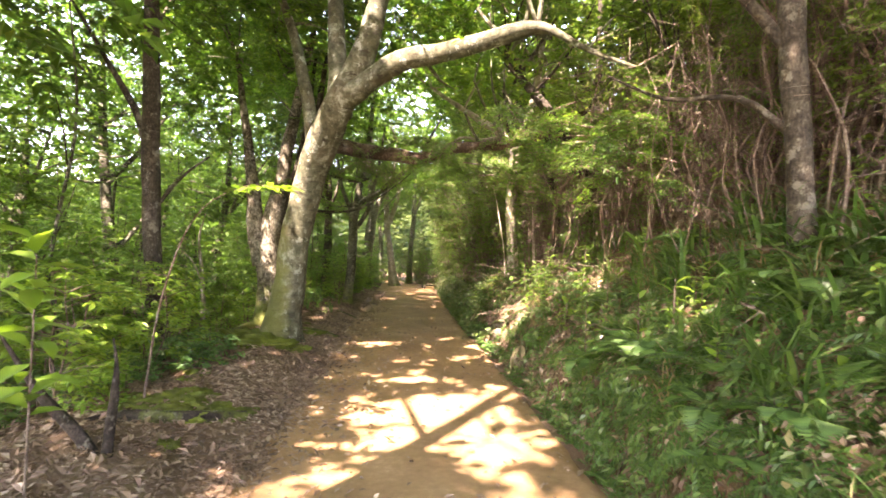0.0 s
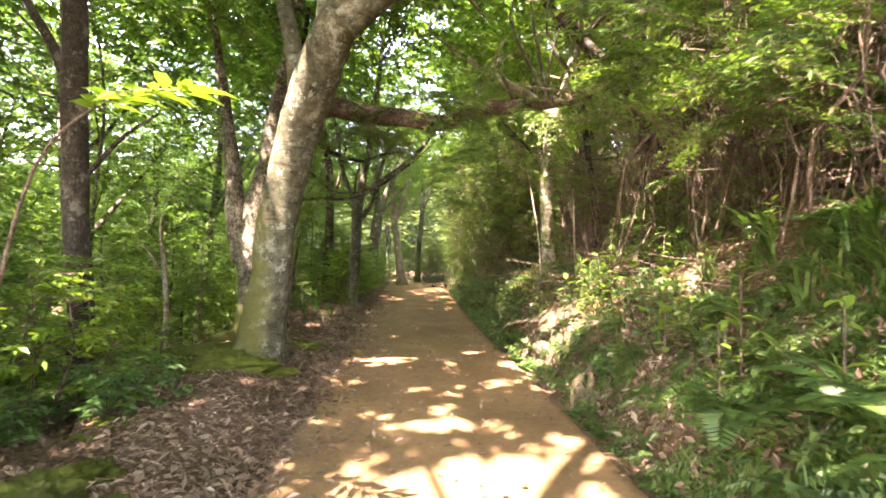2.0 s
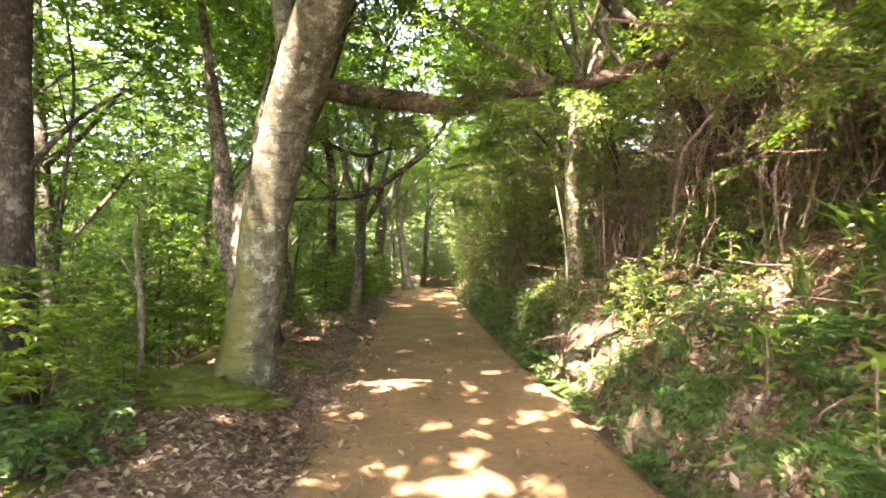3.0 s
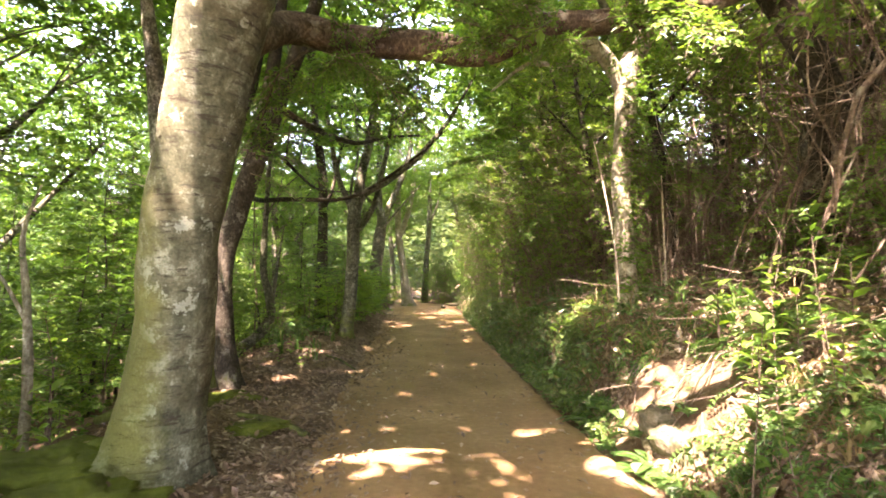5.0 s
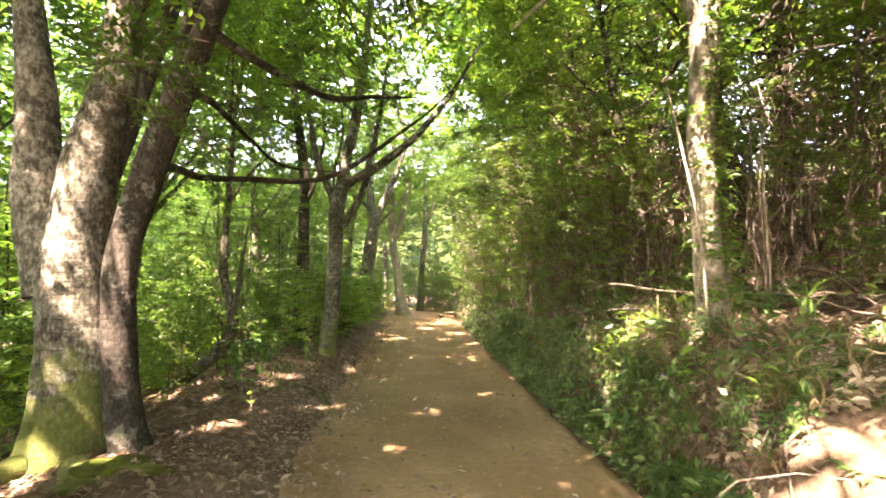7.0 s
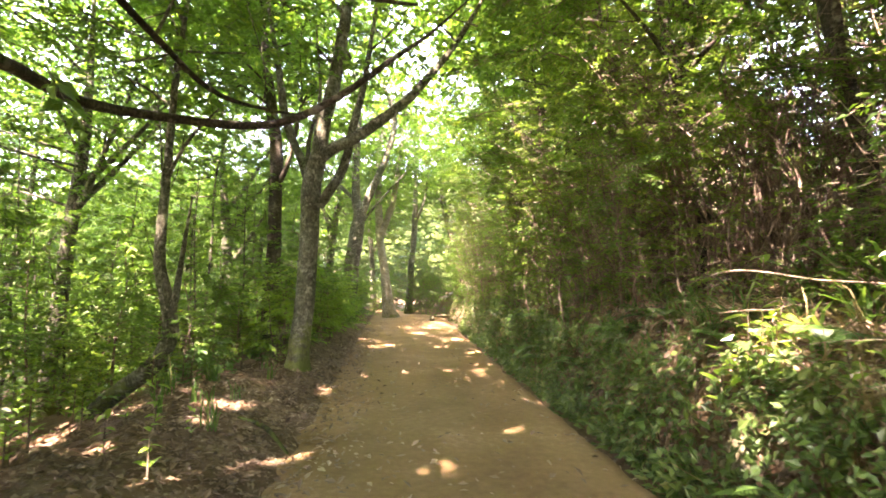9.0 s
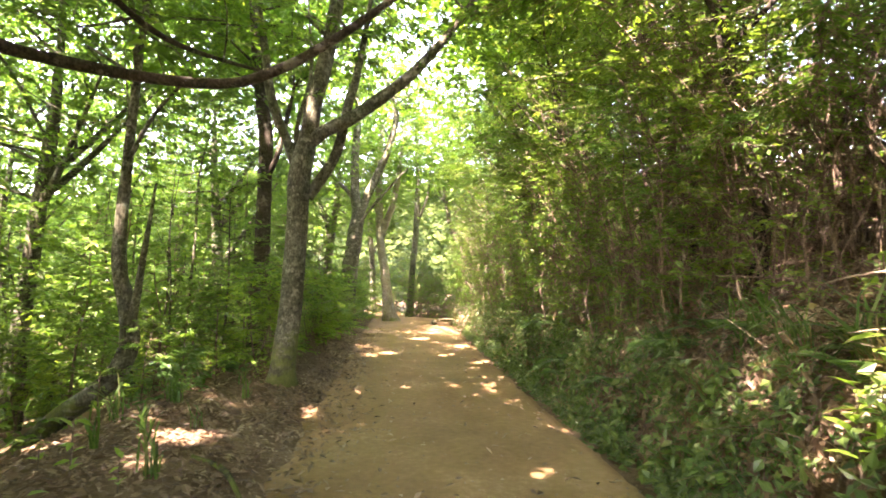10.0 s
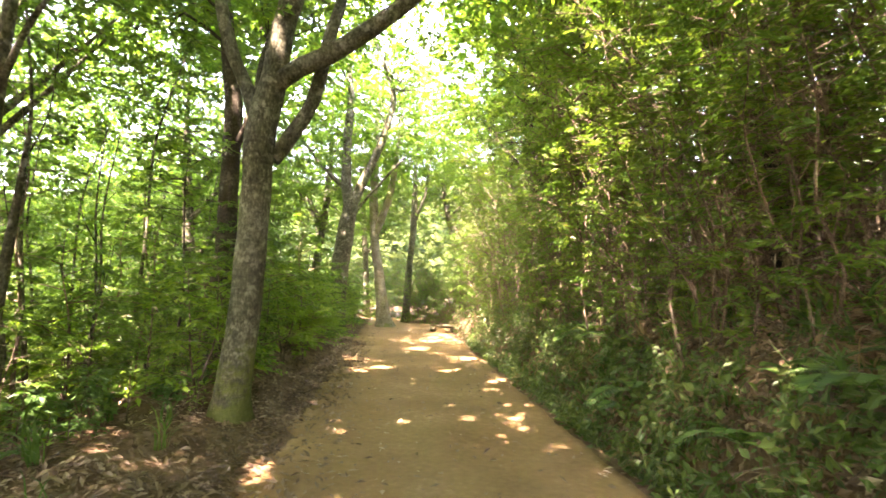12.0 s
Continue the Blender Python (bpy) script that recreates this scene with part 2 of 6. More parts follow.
def height(x, y):
    x, y = np.asarray(x, float), np.asarray(y, float)
    yc = np.clip(y, -40, 60)
    u, v = x - right_edge(yc), left_edge(yc) - x
    far = np.clip((y - 6.2) / 3.0, 0, 1)
    z = (1 - far) * np.interp(u, BANK[:, 0], BANK[:, 1]) + far * np.interp(u, STEEP[:, 0], STEEP[:, 1]) + np.interp(v, VERGE[:, 0], VERGE[:, 1])
    away = np.clip(np.maximum(u - 0.3, v - 0.2), 0, 1.5) / 1.5
    face = np.clip(u / 0.25, 0, 1) * np.clip((2.2 - u) / 0.8, 0, 1)
    z = z + face * (0.075 * ripple(x * 2.1 + 5, y * 2.3, 1.1) + 0.04 * ripple(y * 4.7, x * 4.1, 1.2))
    return z + ripple(x, y) * (0.008 + 0.09 * away) + 0.05 * away * ripple(x, y, 2.7)


# ---- mesh tools ----
def mesh_from(name, verts, faces, mat, smooth=False):
    """A mesh from vertices and a list of face arrays (each n x 3 or n x 4)."""
    me = bpy.data.meshes.new(name)
    verts = np.asarray(verts, np.float32)
    me.vertices.add(len(verts))
    me.vertices.foreach_set("co", verts.ravel())
    loops = np.concatenate([f.ravel() for f in faces]).astype(np.int32)
    counts = np.concatenate([np.full(len(f), f.shape[1]) for f in faces])
    starts = np.concatenate([[0], np.cumsum(counts)[:-1]]).astype(np.int32)
    me.loops.add(len(loops))
    me.loops.foreach_set("vertex_index", loops)
    me.polygons.add(len(counts))
    me.polygons.foreach_set("loop_start", starts)
    me.update(calc_edges=True)
    me.polygons.foreach_set("use_smooth", np.full(len(counts), smooth))
    me.materials.append(mat)
    return me


def part(name, geo, mat, parent, label="", smooth=True):
    ob = new(name, mesh_from(name, geo[0], geo[1], mat, smooth))
    ob.parent = parent
    if label:
        ob["label"] = label
    return ob


def thing(name, at=(0, 0, 0), label="", category="", group="", kind=""):
    ob = new(name)
    ob.location = at
    ob.empty_display_size = 0.1
    return tagged(ob, label, category, group, kind)


def joined(geos):
    verts, faces, n = [], [], 0
    for v, fs in geos:
        verts.append(v)
        faces += [f + n for f in fs]
        n += len(v)
    return np.concatenate(verts), faces


def unit(v):
    return v / np.maximum(np.linalg.norm(v, axis=-1, keepdims=True), 1e-9)


def smooth_line(points, step):
    """Catmull-Rom line through rows of (x, y, z, radius)."""
    p = np.asarray(points, float)
    p = np.vstack([2 * p[0] - p[1], p, 2 * p[-1] - p[-2]])
    p[:, 3] = np.maximum(p[:, 3], 0.0015)
    out = []
    for i in range(1, len(p) - 2):
        n = max(2, int(np.linalg.norm(p[i + 1, :3] - p[i, :3]) / step))
        t = np.linspace(0, 1, n, endpoint=False)[:, None]
        a, b, c, d = p[i - 1], p[i], p[i + 1], p[i + 2]
        out.append(0.5 * (2 * b + (c - a) * t + (2 * a - 5 * b + 4 * c - d) * t * t + (3 * b - a - 3 * c + d) * t ** 3))
    out.append(p[-2:-1])
    return np.vstack(out)


def tube(points, sides=8, step=0.15, rough=0.08, seed=0, flare=None):
    """A limb: a tapered, slightly uneven tube with a closed tip. flare: (height, amount, lobes) of the root collar."""
    c = smooth_line(points, step)
    rng = np.random.default_rng(seed)
    tang = unit(np.gradient(c[:, :3], axis=0))
    n = np.cross(tang[0], (0.31, 0.95, 0.05))
    n /= np.linalg.norm(n)
    a = np.linspace(0, 2 * np.pi, sides, endpoint=False)
    ph = rng.uniform(0, 6.3, 6)
    s = np.concatenate([[0], np.cumsum(np.linalg.norm(np.diff(c[:, :3], axis=0), axis=1))])
    rings = []
    for i in range(len(c)):
        n = n - tang[i] * (n @ tang[i])
        n /= np.linalg.norm(n)
        b = np.cross(tang[i], n)
        r = c[i, 3] * (1 + rough * (0.6 * np.sin(2 * a + ph[0] + s[i] * 1.3) + 0.5 * np.sin(3 * a + ph[1] - s[i] * 2.1) + 0.5 * np.sin(5 * s[i] + ph[2] + a) + 0.3 * np.sin(11 * s[i] + ph[3] + 2 * a)))
        if flare:
            k = max(0.0, 1 - s[i] / flare[0]) ** 2.2 * flare[1]
            r = r * (1 + k * (0.75 + 0.55 * np.sin(flare[2] * a + ph[4]) + 0.25 * np.sin((flare[2] + 2) * a + ph[5])))
        rings.append(c[i, :3] + np.outer(np.cos(a) * r, n) + np.outer(np.sin(a) * r, b))
    v = np.vstack(rings + [c[-1:, :3] + tang[-1] * c[-1, 3]])
    i, j = np.meshgrid(np.arange(len(c) - 1), np.arange(sides), indexing="ij")
    q = np.stack([i * sides + j, i * sides + (j + 1) % sides, (i + 1) * sides + (j + 1) % sides, (i + 1) * sides + j], -1).reshape(-1, 4)
    last = (len(c) - 1) * sides
    k = np.arange(sides)
    tip = np.stack([last + k, last + (k + 1) % sides, np.full(sides, len(v) - 1)], -1)
    return v, [q, tip]


# blade outlines: along, across, up; and the faces over them
SIMPLE = (np.array([(0, 0, 0), (0.42, 0.5, 0.09), (1, 0, -0.07), (0.42, -0.5, 0.09)]), [np.array([(0, 2, 1), (0, 3, 2)])])
FULL = (np.array([(0, 0, 0), (0.33, 0, 0.02), (0.7, 0, 0.0), (1, 0, -0.1), (0.33, 0.47, 0.09), (0.7, 0.33, 0.05), (0.33, -0.47, 0.09), (0.7, -0.33, 0.05)]),
        [np.array([(0, 1, 4), (0, 6, 1), (5, 2, 3), (2, 7, 3)]), np.array([(1, 2, 5, 4), (6, 7, 2, 1)])])
CURLED = (np.array([(0, 0, 0.02), (0.5, 0.42, 0.16), (1, 0, 0.06), (0.5, -0.45, 0.1), (0.5, 0, 0.02)]), [np.array([(0, 4, 1), (4, 2, 1), (0, 3, 4), (4, 3, 2)])])
BLADE = (np.array([(0, 0.5, 0), (0, -0.5, 0), (0.35, 0.5, 0.22), (0.35, -0.5, 0.22), (0.7, 0.36, 0.2), (0.7, -0.36, 0.2), (1, 0, -0.02)]), [np.array([(0, 1, 3, 2), (2, 3, 5, 4)]), np.array([(4, 5, 6)])])


def blades(pos, axis, normal, length, width, shape=SIMPLE):
    """Leaf blades, all at once: rooted at pos, pointing along axis, facing normal."""
    axis = unit(axis)
    side = unit(np.cross(normal, axis))
    up = np.cross(axis, side)
    t, faces = shape
    n, k = len(pos), len(t)
    L, W = np.broadcast_to(length, n)[:, None, None], np.broadcast_to(width, n)[:, None, None]
    v = pos[:, None] + axis[:, None] * t[None, :, :1] * L + side[:, None] * t[None, :, 1:2] * W + up[:, None] * t[None, :, 2:] * L
    off = (np.arange(n) * k)[:, None, None]
    return v.reshape(-1, 3), [(f[None] + off).reshape(-1, f.shape[1]) for f in faces]


def prisms(a, b, r):
    """Thin three-sided twigs from points a to points b."""
    d = unit(b - a)
    s = unit(np.cross(d, np.array([0.3, 0.2, 0.93])))
    u = np.cross(d, s)
    n = len(a)
    r = np.broadcast_to(r, n)[:, None]
    ring = [s * r, (-0.5 * s + 0.87 * u) * r, (-0.5 * s - 0.87 * u) * r]
    v = np.stack([a + q for q in ring] + [b + 0.4 * q for q in ring], 1).reshape(-1, 3)
    off = (np.arange(n) * 6)[:, None, None]
    f = np.array([(0, 1, 4, 3), (1, 2, 5, 4), (2, 0, 3, 5)])
    return v, [(f[None] + off).reshape(-1, 4)]


def thinned(twigs, every):
    n = len(twigs[0]) // 6
    return twigs[0][: n // every * 6], [twigs[1][0][: n // every * 3]]


def sprays(rng, centre, direction, per, reach, leaf, ratio=0.45, tilt=0.35, droop=0.12, shape=SIMPLE, keep=None, open_out=0.9):
    """Leafy twigs: blades set left and right along each twig, lying flat. Gives the blades and the twigs."""
    n = len(centre)
    d = unit(direction)
    side = unit(np.cross(d, np.array([0, 0, 1.0])) + 1e-6)
    s = (np.arange(per) + 0.6) / per
    R = np.broadcast_to(reach, n)[:, None, None]
    p = centre[:, None] + d[:, None] * s[None, :, None] * R
    p = p + rng.normal(0, 0.03, p.shape) * R
    p[..., 2] -= droop * (s ** 2)[None] * R[..., 0]
    sign = np.where(np.arange(per) % 2, 1.0, -1.0)[None, :, None]
    ax = d[:, None] * 0.65 + side[:, None] * sign * open_out + rng.normal(0, 0.28, p.shape)
    ax[..., 2] -= 0.15
    nm = np.array([0, 0, 1.0]) + rng.normal(0, tilt, p.shape)
    ln = leaf * rng.uniform(0.6, 1.25, (n, per))
    p, ax, nm, ln = p.reshape(-1, 3), ax.reshape(-1, 3), nm.reshape(-1, 3), ln.ravel()
    if keep is not None:
        ok = keep(p)
        p, ax, nm, ln = p[ok], ax[ok], nm[ok], ln[ok]
    tip = centre + d * np.broadcast_to(reach, n)[:, None]
    tip[:, 2] -= droop * np.broadcast_to(reach, n)
    return blades(p, ax, nm, ln, ln * ratio, shape), prisms(centre, tip, 0.004)


# gaps in the leaf roof: x, y, z of a sunlit place and the gap's radius
# on the path's near stretch
GAPS_NEAR = [(0.55, 3, 0, 0.54), (0.95, 3.7, 0, 0.34), (0.25, 2.45, 0, 0.26), (1.1, 2.2, 0, 0.34), (1.2, 4.3, 0, 0.18), (-0.15, 1.5, 0, 0.25), (1.25, 1.2, 0, 0.3), (1.25, 6.8, 0.1, 0.28), (-2.1, 3.2, 0.15, 0.16), (-1.9, 4.1, 0.15, 0.12)]
# broken patches across the path beside the beech
GAPS_PATCH = [(0.15, 4.6, 0, 0.22), (0.5, 4.55, 0, 0.16), (-0.23, 4.45, 0, 0.12), (-0.49, 4.7, 0, 0.09), (-0.92, 4.52, 0, 0.1), (-0.67, 5.02, 0, 0.07), (0.05, 5.1, 0, 0.1), (-0.97, 5.37, 0, 0.06), (0.15, 5.9, 0, 0.1), (0.68, 6.0, 0, 0.19), (1.02, 6.09, 0, 0.1), (0.06, 6.62, 0, 0.09), (-0.14, 7.22, 0, 0.13), (-0.52, 7.75, 0, 0.08), (-0.2, 7.88, 0, 0.1), (0.12, 7.95, 0, 0.11), (0.46, 8.06, 0, 0.18), (0.8, 8.11, 0, 0.1)]
# on its far stretch
GAPS_FAR = [(-3.2, 12, 0.2, 0.2), (-3.5, 20.3, 0, 0.3), (-1, 20.7, 0, 0.2), (-2.2, 22.5, 0, 0.25), (-2, 26, 0, 0.3), (-3, 29, 0, 0.25), (-1.08, 10.78, 0, 0.12), (-1.15, 9.57, 0, 0.1), (-0.15, 10.81, 0, 0.07), (-0.25, 11.9, 0, 0.09), (-0.58, 9.35, 0, 0.09), (0.56, 9.32, 0, 0.1), (-1.13, 12.7, 0, 0.08), (0.18, 13.11, 0, 0.1), (-0.8, 10.91, 0, 0.08), (-2.17, 12.76, 0, 0.08), (-1.79, 15.15, 0, 0.1), (-1.94, 16.95, 0, 0.12)]
# and between them
GAPS_MORE = [(-0.58, 15.35, 0, 0.1), (-0.23, 14.31, 0, 0.1), (-2.54, 19.1, 0, 0.18), (-0.5, 17.9, 0, 0.13), (-1.25, 19, 0, 0.13), (-2.98, 20, 0, 0.18)]
# on the verge
GAPS_VERGE = [(-2.21, 11, 0.1, 0.13), (-2.47, 10.54, 0.12, 0.14), (-2.71, 9.7, 0.12, 0.13), (-2.6, 10.15, 0.12, 0.12), (-3.37, 12.1, 0.18, 0.16), (-3.5, 10.6, 0.2, 0.14), (-2.72, 13.6, 0.08, 0.1), (-2.65, 13.4, 0.08, 0.12), (-2.35, 10.75, 0.1, 0.1), (-2, 11.2, 0.05, 0.1), (-2.9, 9.3, 0.15, 0.12), (-3, 11.4, 0.15, 0.12), (-3.9, 12.6, 0.2, 0.14), (-4.2, 13.5, 0.3, 0.16), (-4.6, 14.6, 0.5, 0.2), (-4.4, 12, 0.2, 0.16)]
# on trunks and limbs
GAPS_TRUNK = [(-1.97, 5.75, 2.72, 0.27), (-1.75, 5.5, 3.15, 0.32), (-0.2, 4.9, 4.5, 0.45), (-3.48, 8.5, 2.52, 0.12), (-3.74, 8.5, 1.7, 0.12), (-3.5, 8.45, 1.48, 0.12), (-3.28, 8.4, 1.28, 0.09), (-3.65, 8.5, 1.98, 0.07), (-3.24, 8.45, 1.6, 0.06), (-3.55, 8.4, 0.84, 0.07), (-3.12, 8.4, 0.38, 0.11), (-3.6, 8.3, 0.2, 0.14), (-3.95, 8.4, 0.59, 0.11), (-4.3, 8.5, 0.4, 0.16), (-3.4, 8.1, 0.12, 0.08), (-3.8, 8.4, 1.1, 0.05), (-2.7, 3.5, 0.7, 0.2), (-3, 4.3, 0.8, 0.22), (-0.75, 1.95, 2, 0.4), (-1.55, 0.7, 1.3, 0.2)]
# on the bank
GAPS_BANK = [(0.8, 4.6, 4.45, 0.5), (1.5, 4.5, 4.5, 0.4), (1.69, 9.5, 2.25, 0.26), (1.66, 9.5, 3.08, 0.16), (1.62, 9.5, 2.7, 0.12), (1.78, 9.45, 4.05, 0.28), (1.45, 7.35, 0.4, 0.27), (1.7, 7, 0.7, 0.1), (1.9, 7.5, 0.75, 0.25), (1.6, 5.2, 3, 0.32), (2.2, 4.6, 3, 0.3), (1.9, 3.7, 3.1, 0.28), (2.7, 3.5, 3.1, 0.2), (2.9, 4.8, 3.2, 0.2)]
# on the bank and its plants
GAPS_SHELF = [(2.2, 4.5, 1.3, 0.13), (2.4, 5.4, 1.5, 0.15), (2.6, 7.6, 1.6, 0.26), (2.1, 3.4, 1, 0.15), (2.6, 2.6, 1.4, 0.12), (2.2, 9, 1.4, 0.18), (1.35, 10.35, 0.95, 0.27), (1.55, 10.5, 1.2, 0.15), (0.92, 10.1, 0.4, 0.10), (1.4, 6, 1.8, 0.16), (1.35, 8.7, 0.6, 0.18)]
GAPS = np.array(GAPS_NEAR + GAPS_PATCH + GAPS_FAR + GAPS_MORE + GAPS_VERGE + GAPS_TRUNK + GAPS_BANK + GAPS_SHELF)


def roof(p):
    """False for leaves that would stand in a gap of the leaf roof."""
    s = np.array(SUN_DIR)
    ok = np.ones(len(p), bool)
    for x, y, z, r in GAPS:
        r = r * 1.22 + 0.05
        w = p - np.array((x, y, z))
        along = w @ s
        far = np.linalg.norm(w - along[:, None] * s, axis=1)
        ok &= ~((far < r * (0.93 + 0.27 * np.sin(7 * w[:, 0] + 9 * w[:, 1]))) & (along < -0.6))
    q = p - s * (p[:, 2] / s[2])[:, None]
    off = np.maximum(q[:, 0] - right_edge(q[:, 1]), left_edge(q[:, 1]) - q[:, 0])
    rift = ripple(q[:, 0] * 0.9, q[:, 1] * 0.9, 1.0) + 0.7 * ripple(q[:, 1] * 1.7, q[:, 0] * 1.7, 1.3)
    limit = np.where(q[:, 0] > right_edge(q[:, 1]) + 0.6, np.where(q[:, 1] > 7, np.interp(q[:, 1], (7, 11, 12, 13.5, 14.2, 17, 18, 23), (0.26, 0.28, 0.36, 0.3, 0.24, 0.3, 0.55, 0.7)), 0.72), np.where(q[:, 1] > 9, 0.26, 0.34))
    fine = ripple(q[:, 0] * 2.4, q[:, 1] * 2.4, 1.3) + 0.7 * ripple(q[:, 1] * 4.1, q[:, 0] * 4.1, 1.1)
    bank = q[:, 0] > right_edge(q[:, 1]) + 0.25
    verge = q[:, 0] < left_edge(q[:, 1]) - 0.7
    trunk = p - np.array((-2.2, 6.3, 1.2))
    by_trunk = np.linalg.norm(trunk - (trunk @ s)[:, None] * s, axis=1) < 2.0
    trunk = p - np.array((1.7, 9.6, 2.8))
    by_trunk |= np.linalg.norm(trunk - (trunk @ s)[:, None] * s, axis=1) < 0.8
    trunk = p - np.array((3.4, 2.3, 3.0))
    by_trunk |= np.linalg.norm(trunk - (trunk @ s)[:, None] * s, axis=1) < 0.9
    ok &= ~((rift > limit) & (off > np.where(q[:, 0] > right_edge(q[:, 1]), np.where(q[:, 1] > 6, 0.6, 1.5), np.where(q[:, 1] > 9, 2.1, 2.4))) & (p[:, 2] > 2.5) & ~by_trunk & (q[:, 1] < 30))
    ok &= ~((bank & (fine > np.where(q[:, 1] > 14.5, 0.58, np.where((q[:, 1] > 3.5) & (q[:, 1] < 8.5), 0.58, 0.5))) | verge & (fine > 0.55)) & (p[:, 2] > 2.5) & ~by_trunk & (q[:, 1] < 30))
    return ok


def in_light(x, y, z, more):
    """True where a thing of that reach leaves all the gaps open."""
    w = np.array((x, y, z)) - GAPS[:, :3]
    s = np.array(SUN_DIR)
    along = w @ s
    return not np.any((np.linalg.norm(w - along[:, None] * s, axis=1) < GAPS[:, 3] + more) & (along < -0.6))


def clear_way(p):
    """False for leaves that would hang in the walker's way."""
    mid = (right_edge(p[:, 1]) + left_edge(p[:, 1])) / 2
    return ~((np.abs(p[:, 0] - mid) < 1.15) & (p[:, 2] < 3.0) & (p[:, 1] < 24))


def roof_clear(p):
    return roof(p) & clear_way(p)


def crown_points(rng, n, centre, size, hollow=0.35):
    d = unit(rng.normal(0, 1, (n, 3)))
    r = (hollow + (1 - hollow) * rng.uniform(0, 1, n) ** 0.6)[:, None]
    return np.asarray(centre) + d * r * np.asarray(size)


def crown(rng, tree, skeleton, centre, size, clumps, per_clump, leaf, mat, bark, spread=0.8, keep=roof_clear, twigs=True, bend=0.25):
    """Boughs from the skeleton to clumps of leafy twigs, and the leaves."""
    c = crown_points(rng, clumps, centre, size)
    bough = []
    sk = np.asarray(skeleton)
    for q in c:
        i = np.argmin(np.linalg.norm(sk[:, :3] - q, axis=1) + np.maximum(0, sk[:, 2] - q[2]) * 1.5)
        a = sk[i]
        mid = (a[:3] + q) / 2 + rng.normal(0, bend, 3) + np.array((0, 0, 0.15))
        r = min(a[3] * 0.5, 0.035)
        bough.append(tube([(*a[:3], r), (*mid, r * 0.65), (*q, 0.006)], 5, 0.35, 0.05, int(rng.integers(1e6))))
    root = np.repeat(c, per_clump, 0) + rng.normal(0, spread, (clumps * per_clump, 3)) * np.array((1, 1, 0.55))
    way = root - np.repeat(c, per_clump, 0) + rng.normal(0, 0.5, root.shape)
    way[:, 2] *= 0.3
    ok = keep(root)
    lv, tw = sprays(rng, root[ok], way[ok], 16, rng.uniform(0.35, 0.75, ok.sum()) * (leaf / 0.12) ** 0.5, leaf, keep=keep)
    tagged(part("bough_growth", joined(bough), bark, tree), kind="stuff")
    tagged(part("crown", lv, mat, tree, smooth=False), kind="stuff")
    if twigs:
        tagged(part("twig_growth", tw, bark, tree, smooth=False), kind="stuff")


# ---- ground ----
def ground_sheet():
    lat = np.concatenate([-np.geomspace(6, 300, 26)[::-1], np.arange(-5.9, 8, 0.14), np.geomspace(8, 300, 26)])
    lon = np.concatenate([-np.geomspace(8, 300, 18)[::-1], np.arange(-7.8, 24, 0.16), np.geomspace(24, 400, 30)])
    U, Y = np.meshgrid(lat, lon, indexing="ij")
    yc = np.clip(Y, -40, 60)
    X = U + (right_edge(yc) + left_edge(yc)) / 2
    Z = height(X, Y)
    on = (X < right_edge(yc) - 0.1) & (X > left_edge(yc) + 0.1) & (Y > -9) & (Y < 45)
    Z = np.where(on, Z - 0.05, Z)
    v = np.stack([X, Y, Z], -1).reshape(-1, 3)
    i, j = np.meshgrid(np.arange(len(lat) - 1), np.arange(len(lon) - 1), indexing="ij")
    m = len(lon)
    f = np.stack([i * m + j, (i + 1) * m + j, (i + 1) * m + j + 1, i * m + j + 1], -1).reshape(-1, 4)
    ob = new("ground", mesh_from("ground", v, [f], SOIL, True))
    return tagged(ob, "dark forest soil under leaf litter", "ground", kind="structure")


def path_sheet():
    lon = np.arange(-9, 45, 0.12)
    s = np.linspace(0, 1, 34)
    Y, S = np.meshgrid(lon, s, indexing="ij")
    l = left_edge(Y) - 0.08 + 0.13 * ripple(Y, Y * 0.3, 1.3) + 0.05 * ripple(Y * 3.1, Y, 1.9)
    r = right_edge(Y) + np.interp(Y, (6, 11), (0.04, -0.04)) + 0.03 * ripple(Y * 2, Y, 1.7) + 0.015 * ripple(Y * 7, Y, 1.9)
    X = l + (r - l) * S
    rut = -0.012 * np.exp(-((S - 0.3) / 0.09) ** 2) - 0.012 * np.exp(-((S - 0.68) / 0.09) ** 2)
    Z = 0.012 + rut + 0.012 * ripple(X * 1.5, Y) + 0.005 * ripple(X * 4, Y * 4)
    Z = Z - np.where((S < 0.02) | (S > 0.985), 0.14, 0)
    v = np.stack([X, Y, Z], -1).reshape(-1, 3)
    i, j = np.meshgrid(np.arange(len(lon) - 1), np.arange(len(s) - 1), indexing="ij")
    m = len(s)
    f = np.stack([i * m + j, i * m + j + 1, (i + 1) * m + j + 1, (i + 1) * m + j], -1).reshape(-1, 4)
    ob = new("path", mesh_from("path", v, [f], PATH_EARTH, True))
    return tagged(ob, "trodden tan earth footpath with scattered leaves", "path", kind="structure")


ground_sheet()
path_sheet()


